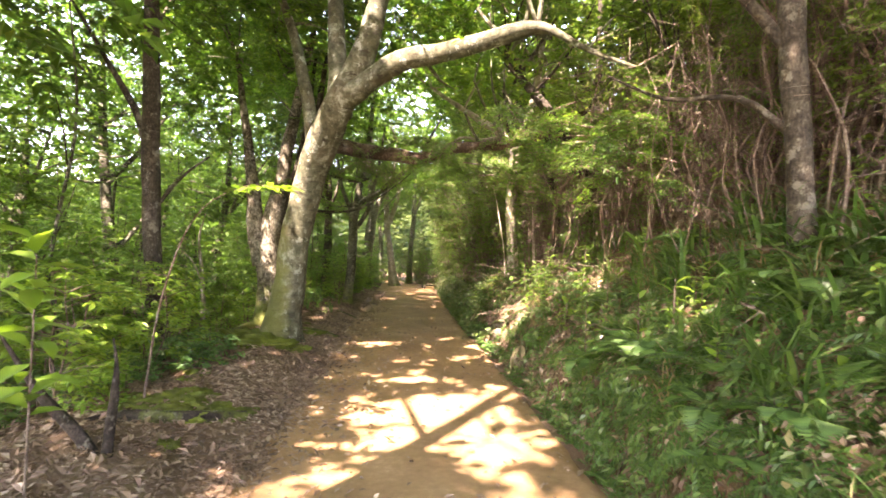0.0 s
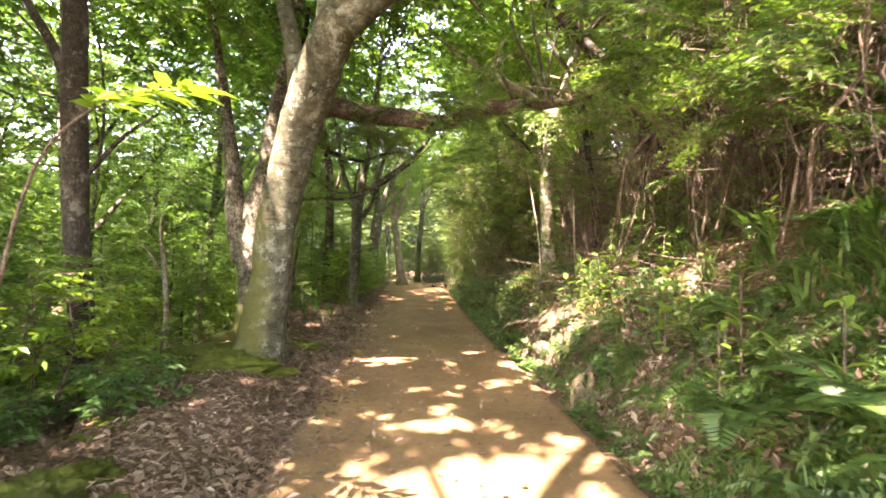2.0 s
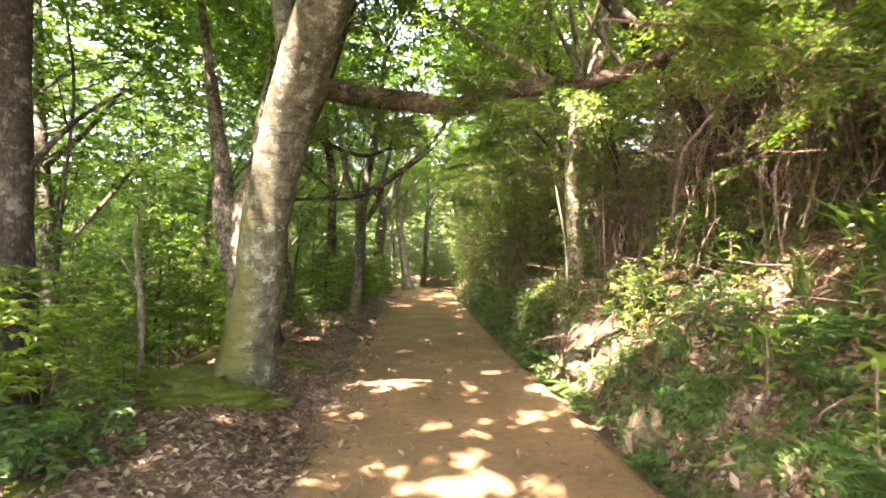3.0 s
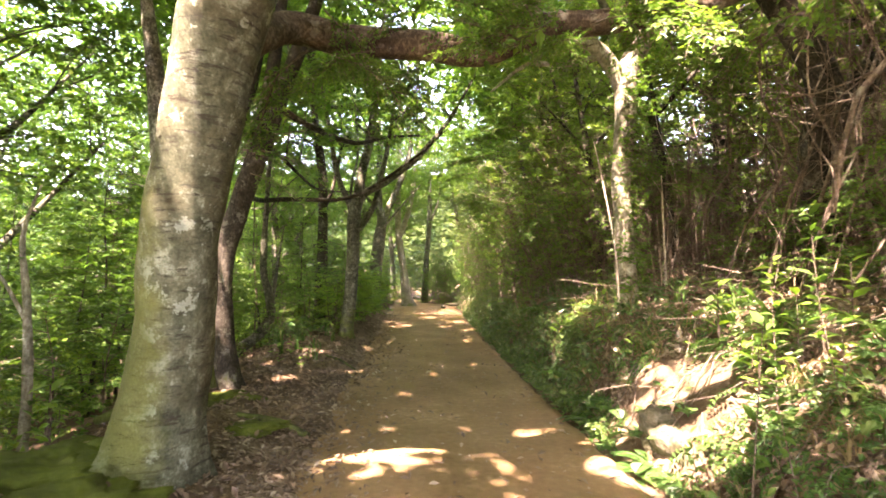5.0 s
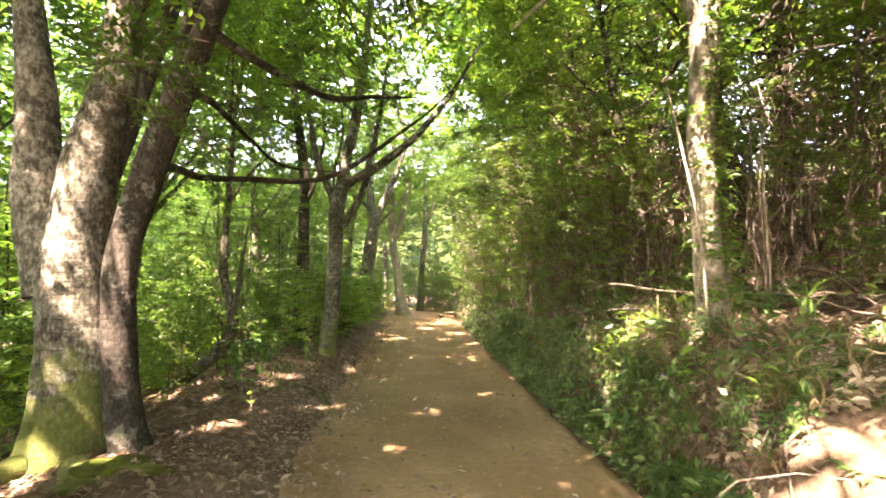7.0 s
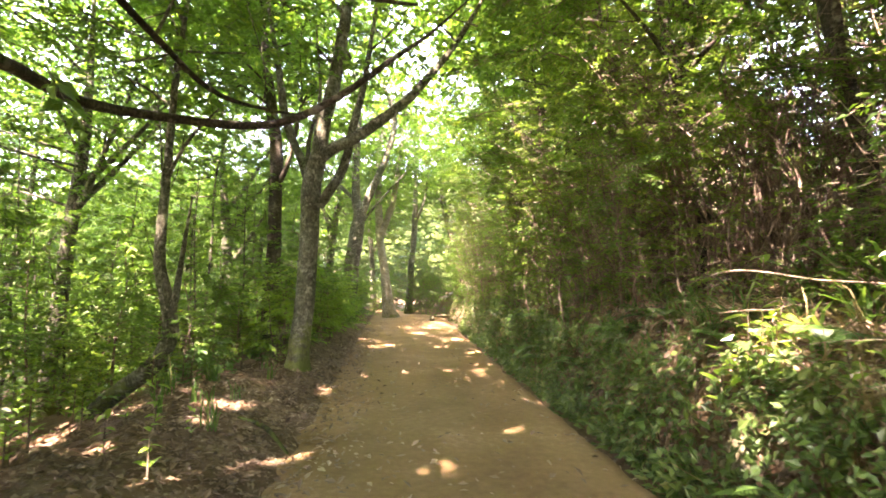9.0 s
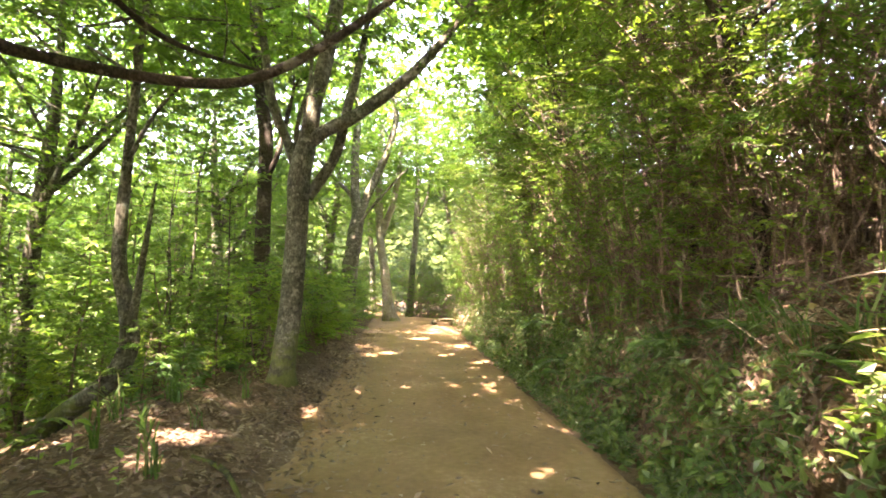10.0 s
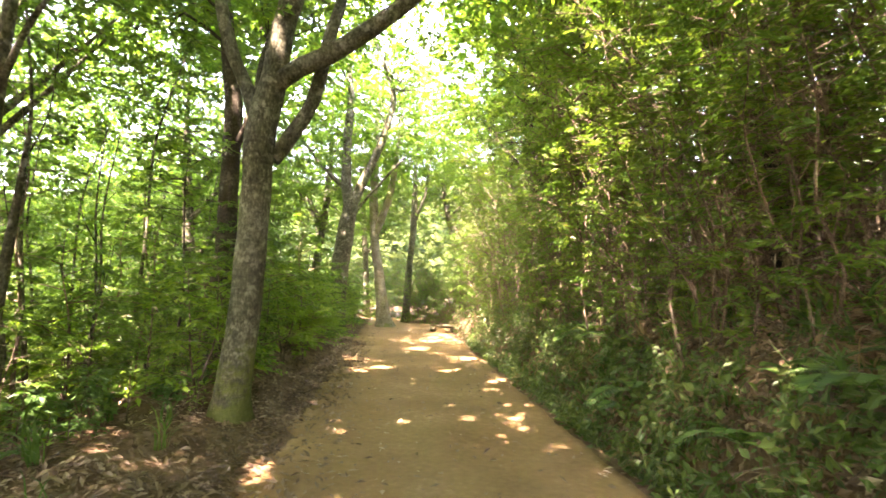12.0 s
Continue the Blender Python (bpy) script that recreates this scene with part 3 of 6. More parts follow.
# ---- trees ----
def tree(label, bark, limbs, crowns, leaf_mat, seed, flare=None, name="tree", sides=14, leaf=0.13, group="", brown=(), dark=()):
    """limbs: the trunk first, each a line of (x, y, z, radius); crowns: (centre, size, clumps, twigs a clump)."""
    base = Vector(limbs[0][0][:3])
    root = thing(name, base, label, "tree", group)
    shift = np.array((*base, 0))
    rng = np.random.default_rng(seed)
    local = [np.asarray(l, float) - shift for l in limbs]
    for k, l in enumerate(local):
        big = l[0, 3] > 0.1
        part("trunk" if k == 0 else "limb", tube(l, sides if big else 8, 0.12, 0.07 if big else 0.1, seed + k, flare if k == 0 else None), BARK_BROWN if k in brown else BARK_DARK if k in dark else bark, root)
    sk = np.vstack([smooth_line(l, 0.4) for l in local])
    sk = sk[sk[:, 2] > min(2.2, sk[:, 2].max() * 0.45)]
    def keep(p):
        return roof_clear(p + np.array(base))
    for c, s, n, k in crowns:
        crown(rng, root, sk, np.asarray(c) - np.array(base), s, n, k, leaf, leaf_mat, bark, keep=keep)
    return root


beech_stems = [
    [(-2.46, 6.35, -0.15, 0.36), (-2.4, 6.34, 0.25, 0.32), (-2.32, 6.32, 0.7, 0.285), (-2.23, 6.27, 1.25, 0.262), (-2.11, 6.15, 2.0, 0.252), (-1.87, 5.98, 2.8, 0.245), (-1.55, 5.66, 3.45, 0.25), (-1.14, 5.24, 3.95, 0.21), (-0.78, 5.02, 4.6, 0.17), (-0.6, 5.05, 5.4, 0.14), (-0.4, 5.2, 7.0, 0.1), (0.0, 5.6, 9.0, 0.05)],
    [(-1.2, 5.3, 3.7, 0.2), (-1.3, 5.5, 4.4, 0.16), (-1.42, 5.7, 5.2, 0.14), (-1.6, 6.0, 7.0, 0.1), (-1.9, 6.4, 9.2, 0.05)],
    [(-1.75, 5.9, 3.1, 0.12), (-1.85, 5.95, 3.7, 0.11), (-2.05, 6.1, 4.5, 0.1), (-2.4, 6.3, 5.6, 0.08), (-3.2, 6.6, 7.5, 0.04)],
]
beech_limbs = [
    [(-1.0, 5.05, 3.9, 0.16), (-0.65, 5.0, 4.15, 0.15), (-0.2, 4.92, 4.38, 0.145), (0.35, 4.78, 4.42, 0.125), (0.85, 4.65, 4.5, 0.12), (1.45, 4.5, 4.62, 0.105), (1.75, 4.4, 4.55, 0.06), (2.2, 4.2, 4.2, 0.035), (2.7, 4.0, 3.9, 0.02)],
    [(-1.85, 6.3, 3.2, 0.12), (-1.75, 6.9, 3.62, 0.13), (-1.3, 7.1, 3.6, 0.14), (-0.6, 7.1, 3.52, 0.13), (-0.15, 7.1, 3.46, 0.125), (0.4, 7.1, 3.66, 0.11), (0.95, 7.1, 3.7, 0.1), (1.9, 7.05, 3.85, 0.075), (2.8, 6.9, 4.3, 0.04)],
]
tree("pale grey beech with lichen, mossy foot and spreading limbs", BARK_BEECH, beech_stems + beech_limbs, [((-0.8, 5.6, 7.6), (3.6, 3.4, 2.6), 56, 28), ((1.8, 6.0, 4.9), (1.8, 2.0, 0.9), 12, 8)], LEAF, 11, (0.8, 0.6, 5), brown=(4,), sides=20)

tree("dark straight tree with a furrowed trunk", BARK_DARK, [
    [(-3.76, 5.1, -0.5, 0.15), (-3.8, 5.1, 0.8, 0.125), (-3.89, 5.1, 1.6, 0.122), (-3.95, 5.1, 2.6, 0.12), (-4.0, 5.1, 3.6, 0.118), (-4.1, 5.1, 6.0, 0.1), (-4.4, 5.2, 9.0, 0.06)],
    [(-3.96, 5.1, 2.9, 0.06), (-4.2, 5.1, 3.6, 0.05), (-4.7, 5.0, 4.5, 0.035), (-5.5, 4.9, 5.8, 0.015)],
    [(-4.0, 5.1, 4.2, 0.055), (-4.3, 5.4, 4.8, 0.04), (-4.5, 6.2, 6.0, 0.015)],
    [(-3.9, 5.1, 2.2, 0.03), (-3.6, 5.3, 2.75, 0.022), (-3.3, 5.5, 3.1, 0.012)],
], [((-4.7, 5.2, 7.4), (2.8, 3.0, 2.2), 40, 26)], LEAF, 12, (0.6, 0.4, 4))

mossy_stems = [
    [(-3.62, 8.75, -0.2, 0.36), (-3.62, 8.75, 0.4, 0.3), (-3.65, 8.75, 1.1, 0.265), (-3.7, 8.75, 1.75, 0.26), (-3.62, 8.78, 2.5, 0.22), (-3.48, 8.8, 3.2, 0.17), (-3.36, 8.8, 4.1, 0.14), (-3.1, 8.9, 5.6, 0.1), (-2.8, 9.2, 8.0, 0.04)],
    [(-2.95, 8.7, -0.1, 0.2), (-3.13, 8.72, 0.3, 0.14), (-3.25, 8.74, 0.9, 0.125), (-3.28, 8.75, 1.68, 0.125), (-3.15, 8.75, 2.25, 0.13), (-3.0, 8.75, 2.71, 0.13), (-2.83, 8.75, 3.15, 0.115), (-2.64, 8.75, 3.7, 0.1), (-2.43, 8.75, 4.28, 0.09), (-2.0, 9.0, 6.0, 0.06), (-1.6, 9.3, 8.0, 0.03)],
    [(-3.82, 8.7, 1.4, 0.19), (-3.97, 8.68, 2.1, 0.17), (-4.03, 8.66, 2.8, 0.15), (-4.15, 8.64, 3.8, 0.11), (-4.5, 8.6, 6.0, 0.05)],
]
mossy_limbs = [
    [(-3.14, 8.85, 2.38, 0.06), (-3.35, 9.4, 2.62, 0.046), (-3.56, 10.3, 2.73, 0.042), (-3.32, 11.0, 2.86, 0.04), (-2.7, 11.3, 2.9, 0.036), (-2.27, 11.3, 3.0, 0.034), (-1.8, 11.3, 3.27, 0.03), (-1.43, 11.3, 3.54, 0.025), (-1.1, 11.35, 3.8, 0.016), (-0.7, 11.4, 4.2, 0.008)],
    [(-2.62, 8.8, 3.62, 0.05), (-2.3, 9.0, 3.45, 0.04), (-1.98, 9.9, 3.5, 0.034), (-1.7, 10.8, 3.85, 0.025), (-1.2, 11.2, 4.0, 0.012)],
    [(-3.1, 8.82, 2.6, 0.1), (-2.93, 8.86, 3.4, 0.088), (-2.77, 8.86, 4.29, 0.078), (-2.6, 8.95, 6.0, 0.05), (-2.3, 9.1, 7.6, 0.02)],
]
mossy_boughs = [
    [(-3.55, 8.88, 2.4, 0.1), (-3.34, 8.92, 3.1, 0.075), (-3.03, 8.94, 4.35, 0.066), (-2.85, 9.0, 6.2, 0.035)],
    [(-2.85, 8.8, 3.12, 0.035), (-2.95, 9.4, 3.25, 0.03), (-2.92, 10.1, 3.12, 0.026), (-2.8, 10.8, 2.98, 0.02), (-2.4, 11.6, 3.1, 0.01)],
    [(-3.35, 8.5, 0.12, 0.11), (-3.2, 8.25, 0.1, 0.075), (-3.05, 7.9, 0.1, 0.04)],
    [(-3.75, 8.45, 0.12, 0.12), (-3.9, 8.1, 0.1, 0.08), (-3.95, 7.7, 0.08, 0.04)],
]
# side stems and limbs take darker bark: their shade is put into the colour
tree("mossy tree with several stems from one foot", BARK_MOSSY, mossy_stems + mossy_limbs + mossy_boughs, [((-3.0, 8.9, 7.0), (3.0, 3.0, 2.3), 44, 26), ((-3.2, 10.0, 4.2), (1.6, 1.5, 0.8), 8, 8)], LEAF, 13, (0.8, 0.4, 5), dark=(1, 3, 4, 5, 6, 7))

forked_stems = [
    [(-3.42, 14.68, -0.12, 0.2), (-3.38, 14.66, 0.3, 0.17), (-3.33, 14.65, 0.8, 0.155), (-3.28, 14.65, 1.5, 0.15), (-3.27, 14.65, 2.4, 0.15), (-3.25, 14.65, 3.05, 0.165), (-3.16, 14.65, 3.55, 0.14), (-3.08, 14.65, 4.1, 0.12), (-2.94, 14.65, 4.75, 0.11), (-2.78, 14.7, 6.0, 0.09), (-2.6, 14.8, 8.5, 0.05)],
    [(-3.12, 14.6, 3.48, 0.1), (-2.88, 14.6, 3.68, 0.095), (-2.56, 14.62, 3.84, 0.092), (-2.26, 14.65, 4.06, 0.088), (-1.88, 14.65, 4.36, 0.08), (-1.49, 14.65, 4.72, 0.07), (-0.9, 14.7, 5.5, 0.05), (-0.3, 14.8, 6.6, 0.025)],
]
forked_limbs = [
    [(-3.3, 14.68, 3.1, 0.085), (-3.45, 14.68, 3.5, 0.075), (-3.62, 14.68, 3.86, 0.072), (-3.78, 14.7, 4.4, 0.065), (-3.95, 14.8, 5.2, 0.05), (-4.3, 15.0, 6.6, 0.025)],
    [(-3.15, 14.72, 2.75, 0.09), (-3.0, 14.78, 2.98, 0.075), (-2.76, 14.8, 3.42, 0.07), (-2.62, 14.8, 4.15, 0.065), (-2.5, 14.85, 4.7, 0.058), (-2.3, 15.0, 6.4, 0.03)],
    [(-3.35, 14.7, 3.2, 0.04), (-3.4, 14.9, 3.9, 0.035), (-3.3, 15.1, 4.8, 0.028), (-3.5, 15.4, 6.2, 0.012)],
]
tree("grey forked tree with lichen patches beside the path", BARK_GREY, forked_stems + forked_limbs, [((-2.8, 14.8, 7.4), (3.2, 3.0, 2.4), 46, 17)], LEAF, 14, (0.6, 0.5, 4))

tree("dark slender tree among saplings", BARK_DARK, [
    [(-5.1, 17.7, -0.7, 0.19), (-5.1, 17.7, 1.1, 0.165), (-5.05, 17.7, 2.1, 0.16), (-5.07, 17.7, 3.5, 0.15), (-5.1, 17.7, 4.7, 0.14), (-5.4, 17.7, 6.6, 0.1), (-5.7, 17.8, 9.0, 0.05)],
    [(-5.08, 17.7, 3.6, 0.07), (-4.75, 17.6, 4.3, 0.055), (-4.45, 17.5, 5.6, 0.03)],
], [((-5.3, 17.8, 7.6), (2.8, 2.8, 2.2), 34, 22)], LEAF, 15)

tree("grey tree with a bent limb", BARK_GREY, [
    [(-5.2, 25.8, -0.2, 0.36), (-5.18, 25.8, 0.8, 0.3), (-5.15, 25.8, 2.2, 0.28), (-5.0, 25.8, 3.4, 0.28), (-4.9, 25.8, 4.3, 0.24), (-5.05, 25.8, 5.1, 0.18), (-5.08, 25.8, 6.5, 0.15), (-5.02, 25.8, 8.1, 0.12), (-5.2, 25.8, 10.0, 0.06)],
    [(-4.86, 25.8, 4.2, 0.17), (-4.55, 25.8, 5.0, 0.15), (-4.25, 25.8, 5.7, 0.14), (-3.85, 25.8, 6.7, 0.13), (-3.55, 25.8, 7.95, 0.11), (-3.75, 25.8, 8.9, 0.09), (-4.2, 25.8, 10.0, 0.05)],
    [(-5.1, 25.8, 4.9, 0.09), (-5.8, 25.8, 5.6, 0.07), (-6.4, 25.8, 6.3, 0.055), (-6.8, 25.8, 6.9, 0.03)],
    [(-4.95, 25.7, 3.7, 0.08), (-4.5, 25.6, 4.3, 0.06), (-3.8, 25.5, 5.1, 0.045), (-3.0, 25.4, 5.95, 0.025)],
], [((-4.8, 25.9, 9.2), (3.4, 3.0, 2.4), 28, 12)], LEAF, 16, (0.8, 0.5, 4), leaf=0.16)

tree("thick grey tree at the bend of the path", BARK_PALE, [
    [(-4.35, 31, -0.2, 0.36), (-4.5, 31, 0.8, 0.26), (-4.72, 31, 2.5, 0.21), (-5.0, 31, 4.4, 0.19), (-5.1, 31.2, 7.5, 0.16), (-5, 31.5, 11, 0.08)],
    [(-4.95, 31, 4.0, 0.18), (-4.3, 31, 6.0, 0.15), (-3.9, 31, 9.5, 0.06)],
], [((-4.6, 31.5, 9.8), (3.4, 3.0, 2.8), 30, 16)], LEAF, 17, (1.2, 0.6, 5), leaf=0.17)

tree("slim grey tree in the far sunlit wood", BARK_GREY, [
    [(-3.9, 35, -0.2, 0.22), (-3.8, 35, 2.5, 0.18), (-3.6, 35, 6.0, 0.15), (-3.7, 35, 11.0, 0.06)],
    [(-3.65, 35, 5.0, 0.1), (-3.0, 35, 7.0, 0.07), (-2.8, 35, 9.5, 0.03)],
], [((-3.5, 35.2, 10.0), (2.8, 2.6, 2.4), 22, 12)], LEAF, 31, (1.0, 0.4, 4), leaf=0.17)

tree("sunlit pale tree on the bank with ivy shoots", BARK_PALE, [
    [(1.85, 9.7, 0.45, 0.18), (1.82, 9.7, 1.2, 0.15), (1.79, 9.68, 1.75, 0.135), (1.74, 9.65, 2.5, 0.125), (1.73, 9.62, 3.0, 0.125), (1.78, 9.6, 3.7, 0.135), (1.84, 9.6, 4.4, 0.135), (2.15, 9.6, 5.1, 0.11), (2.5, 9.7, 7.5, 0.05)],
    [(1.78, 9.6, 4.1, 0.12), (1.45, 9.55, 4.6, 0.1), (0.9, 9.5, 4.95, 0.08), (0.2, 9.5, 5.4, 0.05), (-0.6, 9.6, 6.0, 0.02)],
    [(1.5, 9.55, 4.55, 0.05), (1.0, 9.7, 4.5, 0.04), (0.5, 9.9, 4.6, 0.03), (0.0, 10.1, 4.3, 0.015)],
], [((1.4, 9.8, 7.0), (2.8, 2.8, 2.0), 28, 13)], LEAF_DARK, 18, (0.5, 0.4, 4))

tree("thin crooked tree leaning out of the slope", BARK_GREY, [
    [(-6.2, 13.4, -0.85, 0.14), (-5.88, 13.45, -0.45, 0.13), (-5.55, 13.5, -0.12, 0.122), (-5.12, 13.5, 0.2, 0.118), (-4.87, 13.5, 0.48, 0.112), (-4.77, 13.5, 0.8, 0.1), (-4.86, 13.5, 1.25, 0.085), (-4.97, 13.5, 1.65, 0.075), (-4.98, 13.5, 2.3, 0.066), (-4.95, 13.5, 3.2, 0.056), (-4.9, 13.5, 4.4, 0.045), (-4.75, 13.5, 6, 0.02)],
    [(-4.96, 13.5, 2.9, 0.03), (-4.55, 13.3, 3.4, 0.024), (-4.0, 13.1, 3.8, 0.012)],
    [(-4.78, 13.48, 0.85, 0.06), (-4.7, 13.45, 1.25, 0.045), (-4.6, 13.4, 1.9, 0.03), (-4.45, 13.3, 2.6, 0.012)],
], [((-4.9, 13.4, 5.2), (1.8, 1.8, 1.4), 16, 12)], LEAF, 19, leaf=0.11)

tree("dark tree with heavy limbs on the bank", BARK_DARK, [
    [(3.45, 8.3, 1.3, 0.17), (3.3, 8.2, 2.0, 0.15), (3.05, 7.9, 2.7, 0.14), (2.95, 7.6, 3.3, 0.14), (2.6, 7.5, 3.9, 0.13), (2.2, 7.6, 4.6, 0.1), (1.4, 7.8, 5.6, 0.05)],
    [(3.05, 7.8, 2.9, 0.12), (3.4, 7.5, 3.5, 0.12), (3.9, 7.4, 4.1, 0.1), (4.6, 7.4, 5.2, 0.05)],
], [((2.6, 7.6, 6.4), (2.4, 2.4, 1.5), 22, 11)], LEAF_DARK, 20)

tree("dark upright tree standing on the bank", BARK_DARK, [
    [(3.52, 2.3, 1.3, 0.14), (3.48, 2.3, 2.2, 0.1), (3.42, 2.3, 3.2, 0.098), (3.36, 2.3, 4.4, 0.09), (3.2, 2.4, 6.5, 0.06)],
    [(3.42, 2.3, 3.3, 0.055), (3.0, 2.4, 3.9, 0.04), (2.4, 2.6, 4.5, 0.02)],
    [(3.45, 2.3, 2.6, 0.04), (3.1, 2.5, 3.0, 0.03), (2.6, 2.8, 3.1, 0.02), (2.1, 3.0, 3.4, 0.01)],
], [((3.0, 2.4, 6.2), (2.6, 2.6, 1.6), 22, 11)], LEAF_DARK, 21, (0.5, 0.4, 4))

tree("tall slim tree on the verge behind the walker", BARK_GREY, [
    [(-1.47, -1.69, -0.1, 0.16), (-1.46, -1.67, 2.0, 0.13), (-1.47, -1.69, 5.0, 0.115), (-1.45, -1.65, 7.0, 0.1), (-1.47, -1.69, 9.0, 0.085), (-1.45, -1.68, 11.0, 0.05)],
    [(-1.46, -1.68, 7.6, 0.05), (-1.1, -1.3, 8.2, 0.04), (-0.6, -1.0, 9.0, 0.02)],
    [(-1.46, -1.68, 6.6, 0.05), (-2.0, -1.4, 7.6, 0.04), (-2.6, -1.0, 8.6, 0.02)],
], [((-1.5, -1.6, 9.6), (2.2, 2.2, 1.6), 14, 10)], LEAF, 22, (0.5, 0.4, 4), leaf=0.18)

for k, (tx, ty, lean) in enumerate(((2.3, 13.4, -0.5), (2.7, 15.9, -0.9), (1.5, 18.2, -0.6), (1.0, 21.8, -0.5), (3.1, 11.8, -0.4))):
    z0 = float(height(tx, ty)) - 0.1
    tree("slim evergreen tree with twiggy crown on the bank", BARK_DARK, [
        [(tx, ty, z0, 0.1), (tx + 0.1, ty, z0 + 1.2, 0.085), (tx + 0.2 * lean, ty + 0.1, z0 + 2.6, 0.075), (tx + 0.7 * lean, ty + 0.1, z0 + 4.2, 0.055), (tx + 1.2 * lean, ty, z0 + 6.0, 0.025)],
        [(tx + 0.15 * lean, ty, z0 + 2.2, 0.045), (tx - 0.5, ty - 0.4, z0 + 3.1, 0.034), (tx - 1.3, ty - 0.7, z0 + 3.9, 0.015)],
        [(tx + 0.3 * lean, ty, z0 + 3.0, 0.04), (tx + 0.6, ty - 0.5, z0 + 3.9, 0.03), (tx + 1.2, ty - 0.9, z0 + 4.9, 0.012)],
    ], [((tx + 0.8 * lean, ty, z0 + 4.9), (1.9, 1.8, 1.6), 26, 13)], LEAF_DARK, 430 + k, (0.4, 0.4, 4), leaf=0.1, group="slim trees on the bank")

# trees farther up the bank, down the slope and behind the walker, whose crowns close the leaf roof
spots = [(4.6, 13.0), (3.8, 17.5), (3.2, 22.5), (4.5, 28.0), (-8.5, 10.5), (-9.5, 17.0), (-9.0, 24.0), (-8.0, 3.0), (-11.0, 30.0), (-2.4, -3.4), (3.6, -3.0), (-6.2, -1.8), (-3.5, -8.5), (1.2, -8.0), (-8.5, -7.0), (1.0, 33.0), (-1.0, 37.5), (-6.5, 38.0), (1.2, 27.5), (5.6, 9.6), (5.2, 6.2), (6.6, 12.2), (5.8, 3.4), (6.4, 16.0), (7.2, 8.0), (5.2, 20.5), (-7.5, 30.5), (-5.4, 1.2), (-13, 6.0), (-14, 13), (-15, 21), (-14, 29)]
for k, (tx, ty) in enumerate(spots):
    rng = np.random.default_rng(300 + k)
    z0 = float(height(tx, ty)) - 0.15
    lean = rng.normal(0, 0.25, 2)
    top = z0 + rng.uniform(8.5, 10.5)
    r0 = rng.uniform(0.11, 0.2)
    trunk = [(tx, ty, z0, r0 * 1.15), (tx + 0.2 * lean[0], ty + 0.2 * lean[1], z0 + 1.5, r0), (tx + lean[0], ty + lean[1], z0 + 4, r0 * 0.85), (tx + 1.8 * lean[0], ty + 1.8 * lean[1], z0 + 6.5, r0 * 0.6), (tx + 2 * lean[0], ty + 2.5 * lean[1], top, 0.03)]
    limbs = [trunk]
    for j in range(3):
        a = rng.uniform(0, 6.3)
        h = rng.uniform(3.0, 5.5)
        limbs.append([(tx + lean[0] * h / 4, ty + lean[1] * h / 4, z0 + h, r0 * 0.5), (tx + lean[0] + 0.8 * math.cos(a), ty + lean[1] + 0.8 * math.sin(a), z0 + h + 1.0, r0 * 0.36), (tx + lean[0] + 2.0 * math.cos(a), ty + lean[1] + 2.0 * math.sin(a), z0 + h + 2.8, 0.02)])
    # hidden ones stand out of view, added so their crowns cast shade
    right, hidden = tx > 2, ty < 2 and tx > -9
    tree("shaded evergreen tree on the bank" if right else "slender leafy tree, on the slope or added unseen for shade", BARK_DARK if right else BARK_GREY, limbs,
         ([((tx, ty, z0 + 2.9), (2.3, 2.3, 1.5), 16, 12)] if right and ty > 4 else []) + [((tx + lean[0], ty + lean[1], z0 + 7.2 if not right else z0 + 5.6), (3.4, 3.4, 2.8), 24 if right else 36, 8 if hidden else 15 if right else 28)], LEAF_DARK if right else LEAF, 400 + k, (0.5, 0.4, 4), leaf=0.28 if hidden else 0.165, group="trees round the path")


# ---- saplings and shrubs ----
def at_ground(x, y, turn=0.0, size=1.0, sink=0.04, tilt=0.0):
    return pose(x, y, float(height(x, y)) - sink, tilt, 0, turn) @ Matrix.Scale(size, 4)


def place(design, m):
    """The design itself goes to the first place, copies to the rest."""
    if design.get("placed"):
        return copy_thing(design, m)
    design["placed"] = 1
    design.matrix_basis = m
    return design


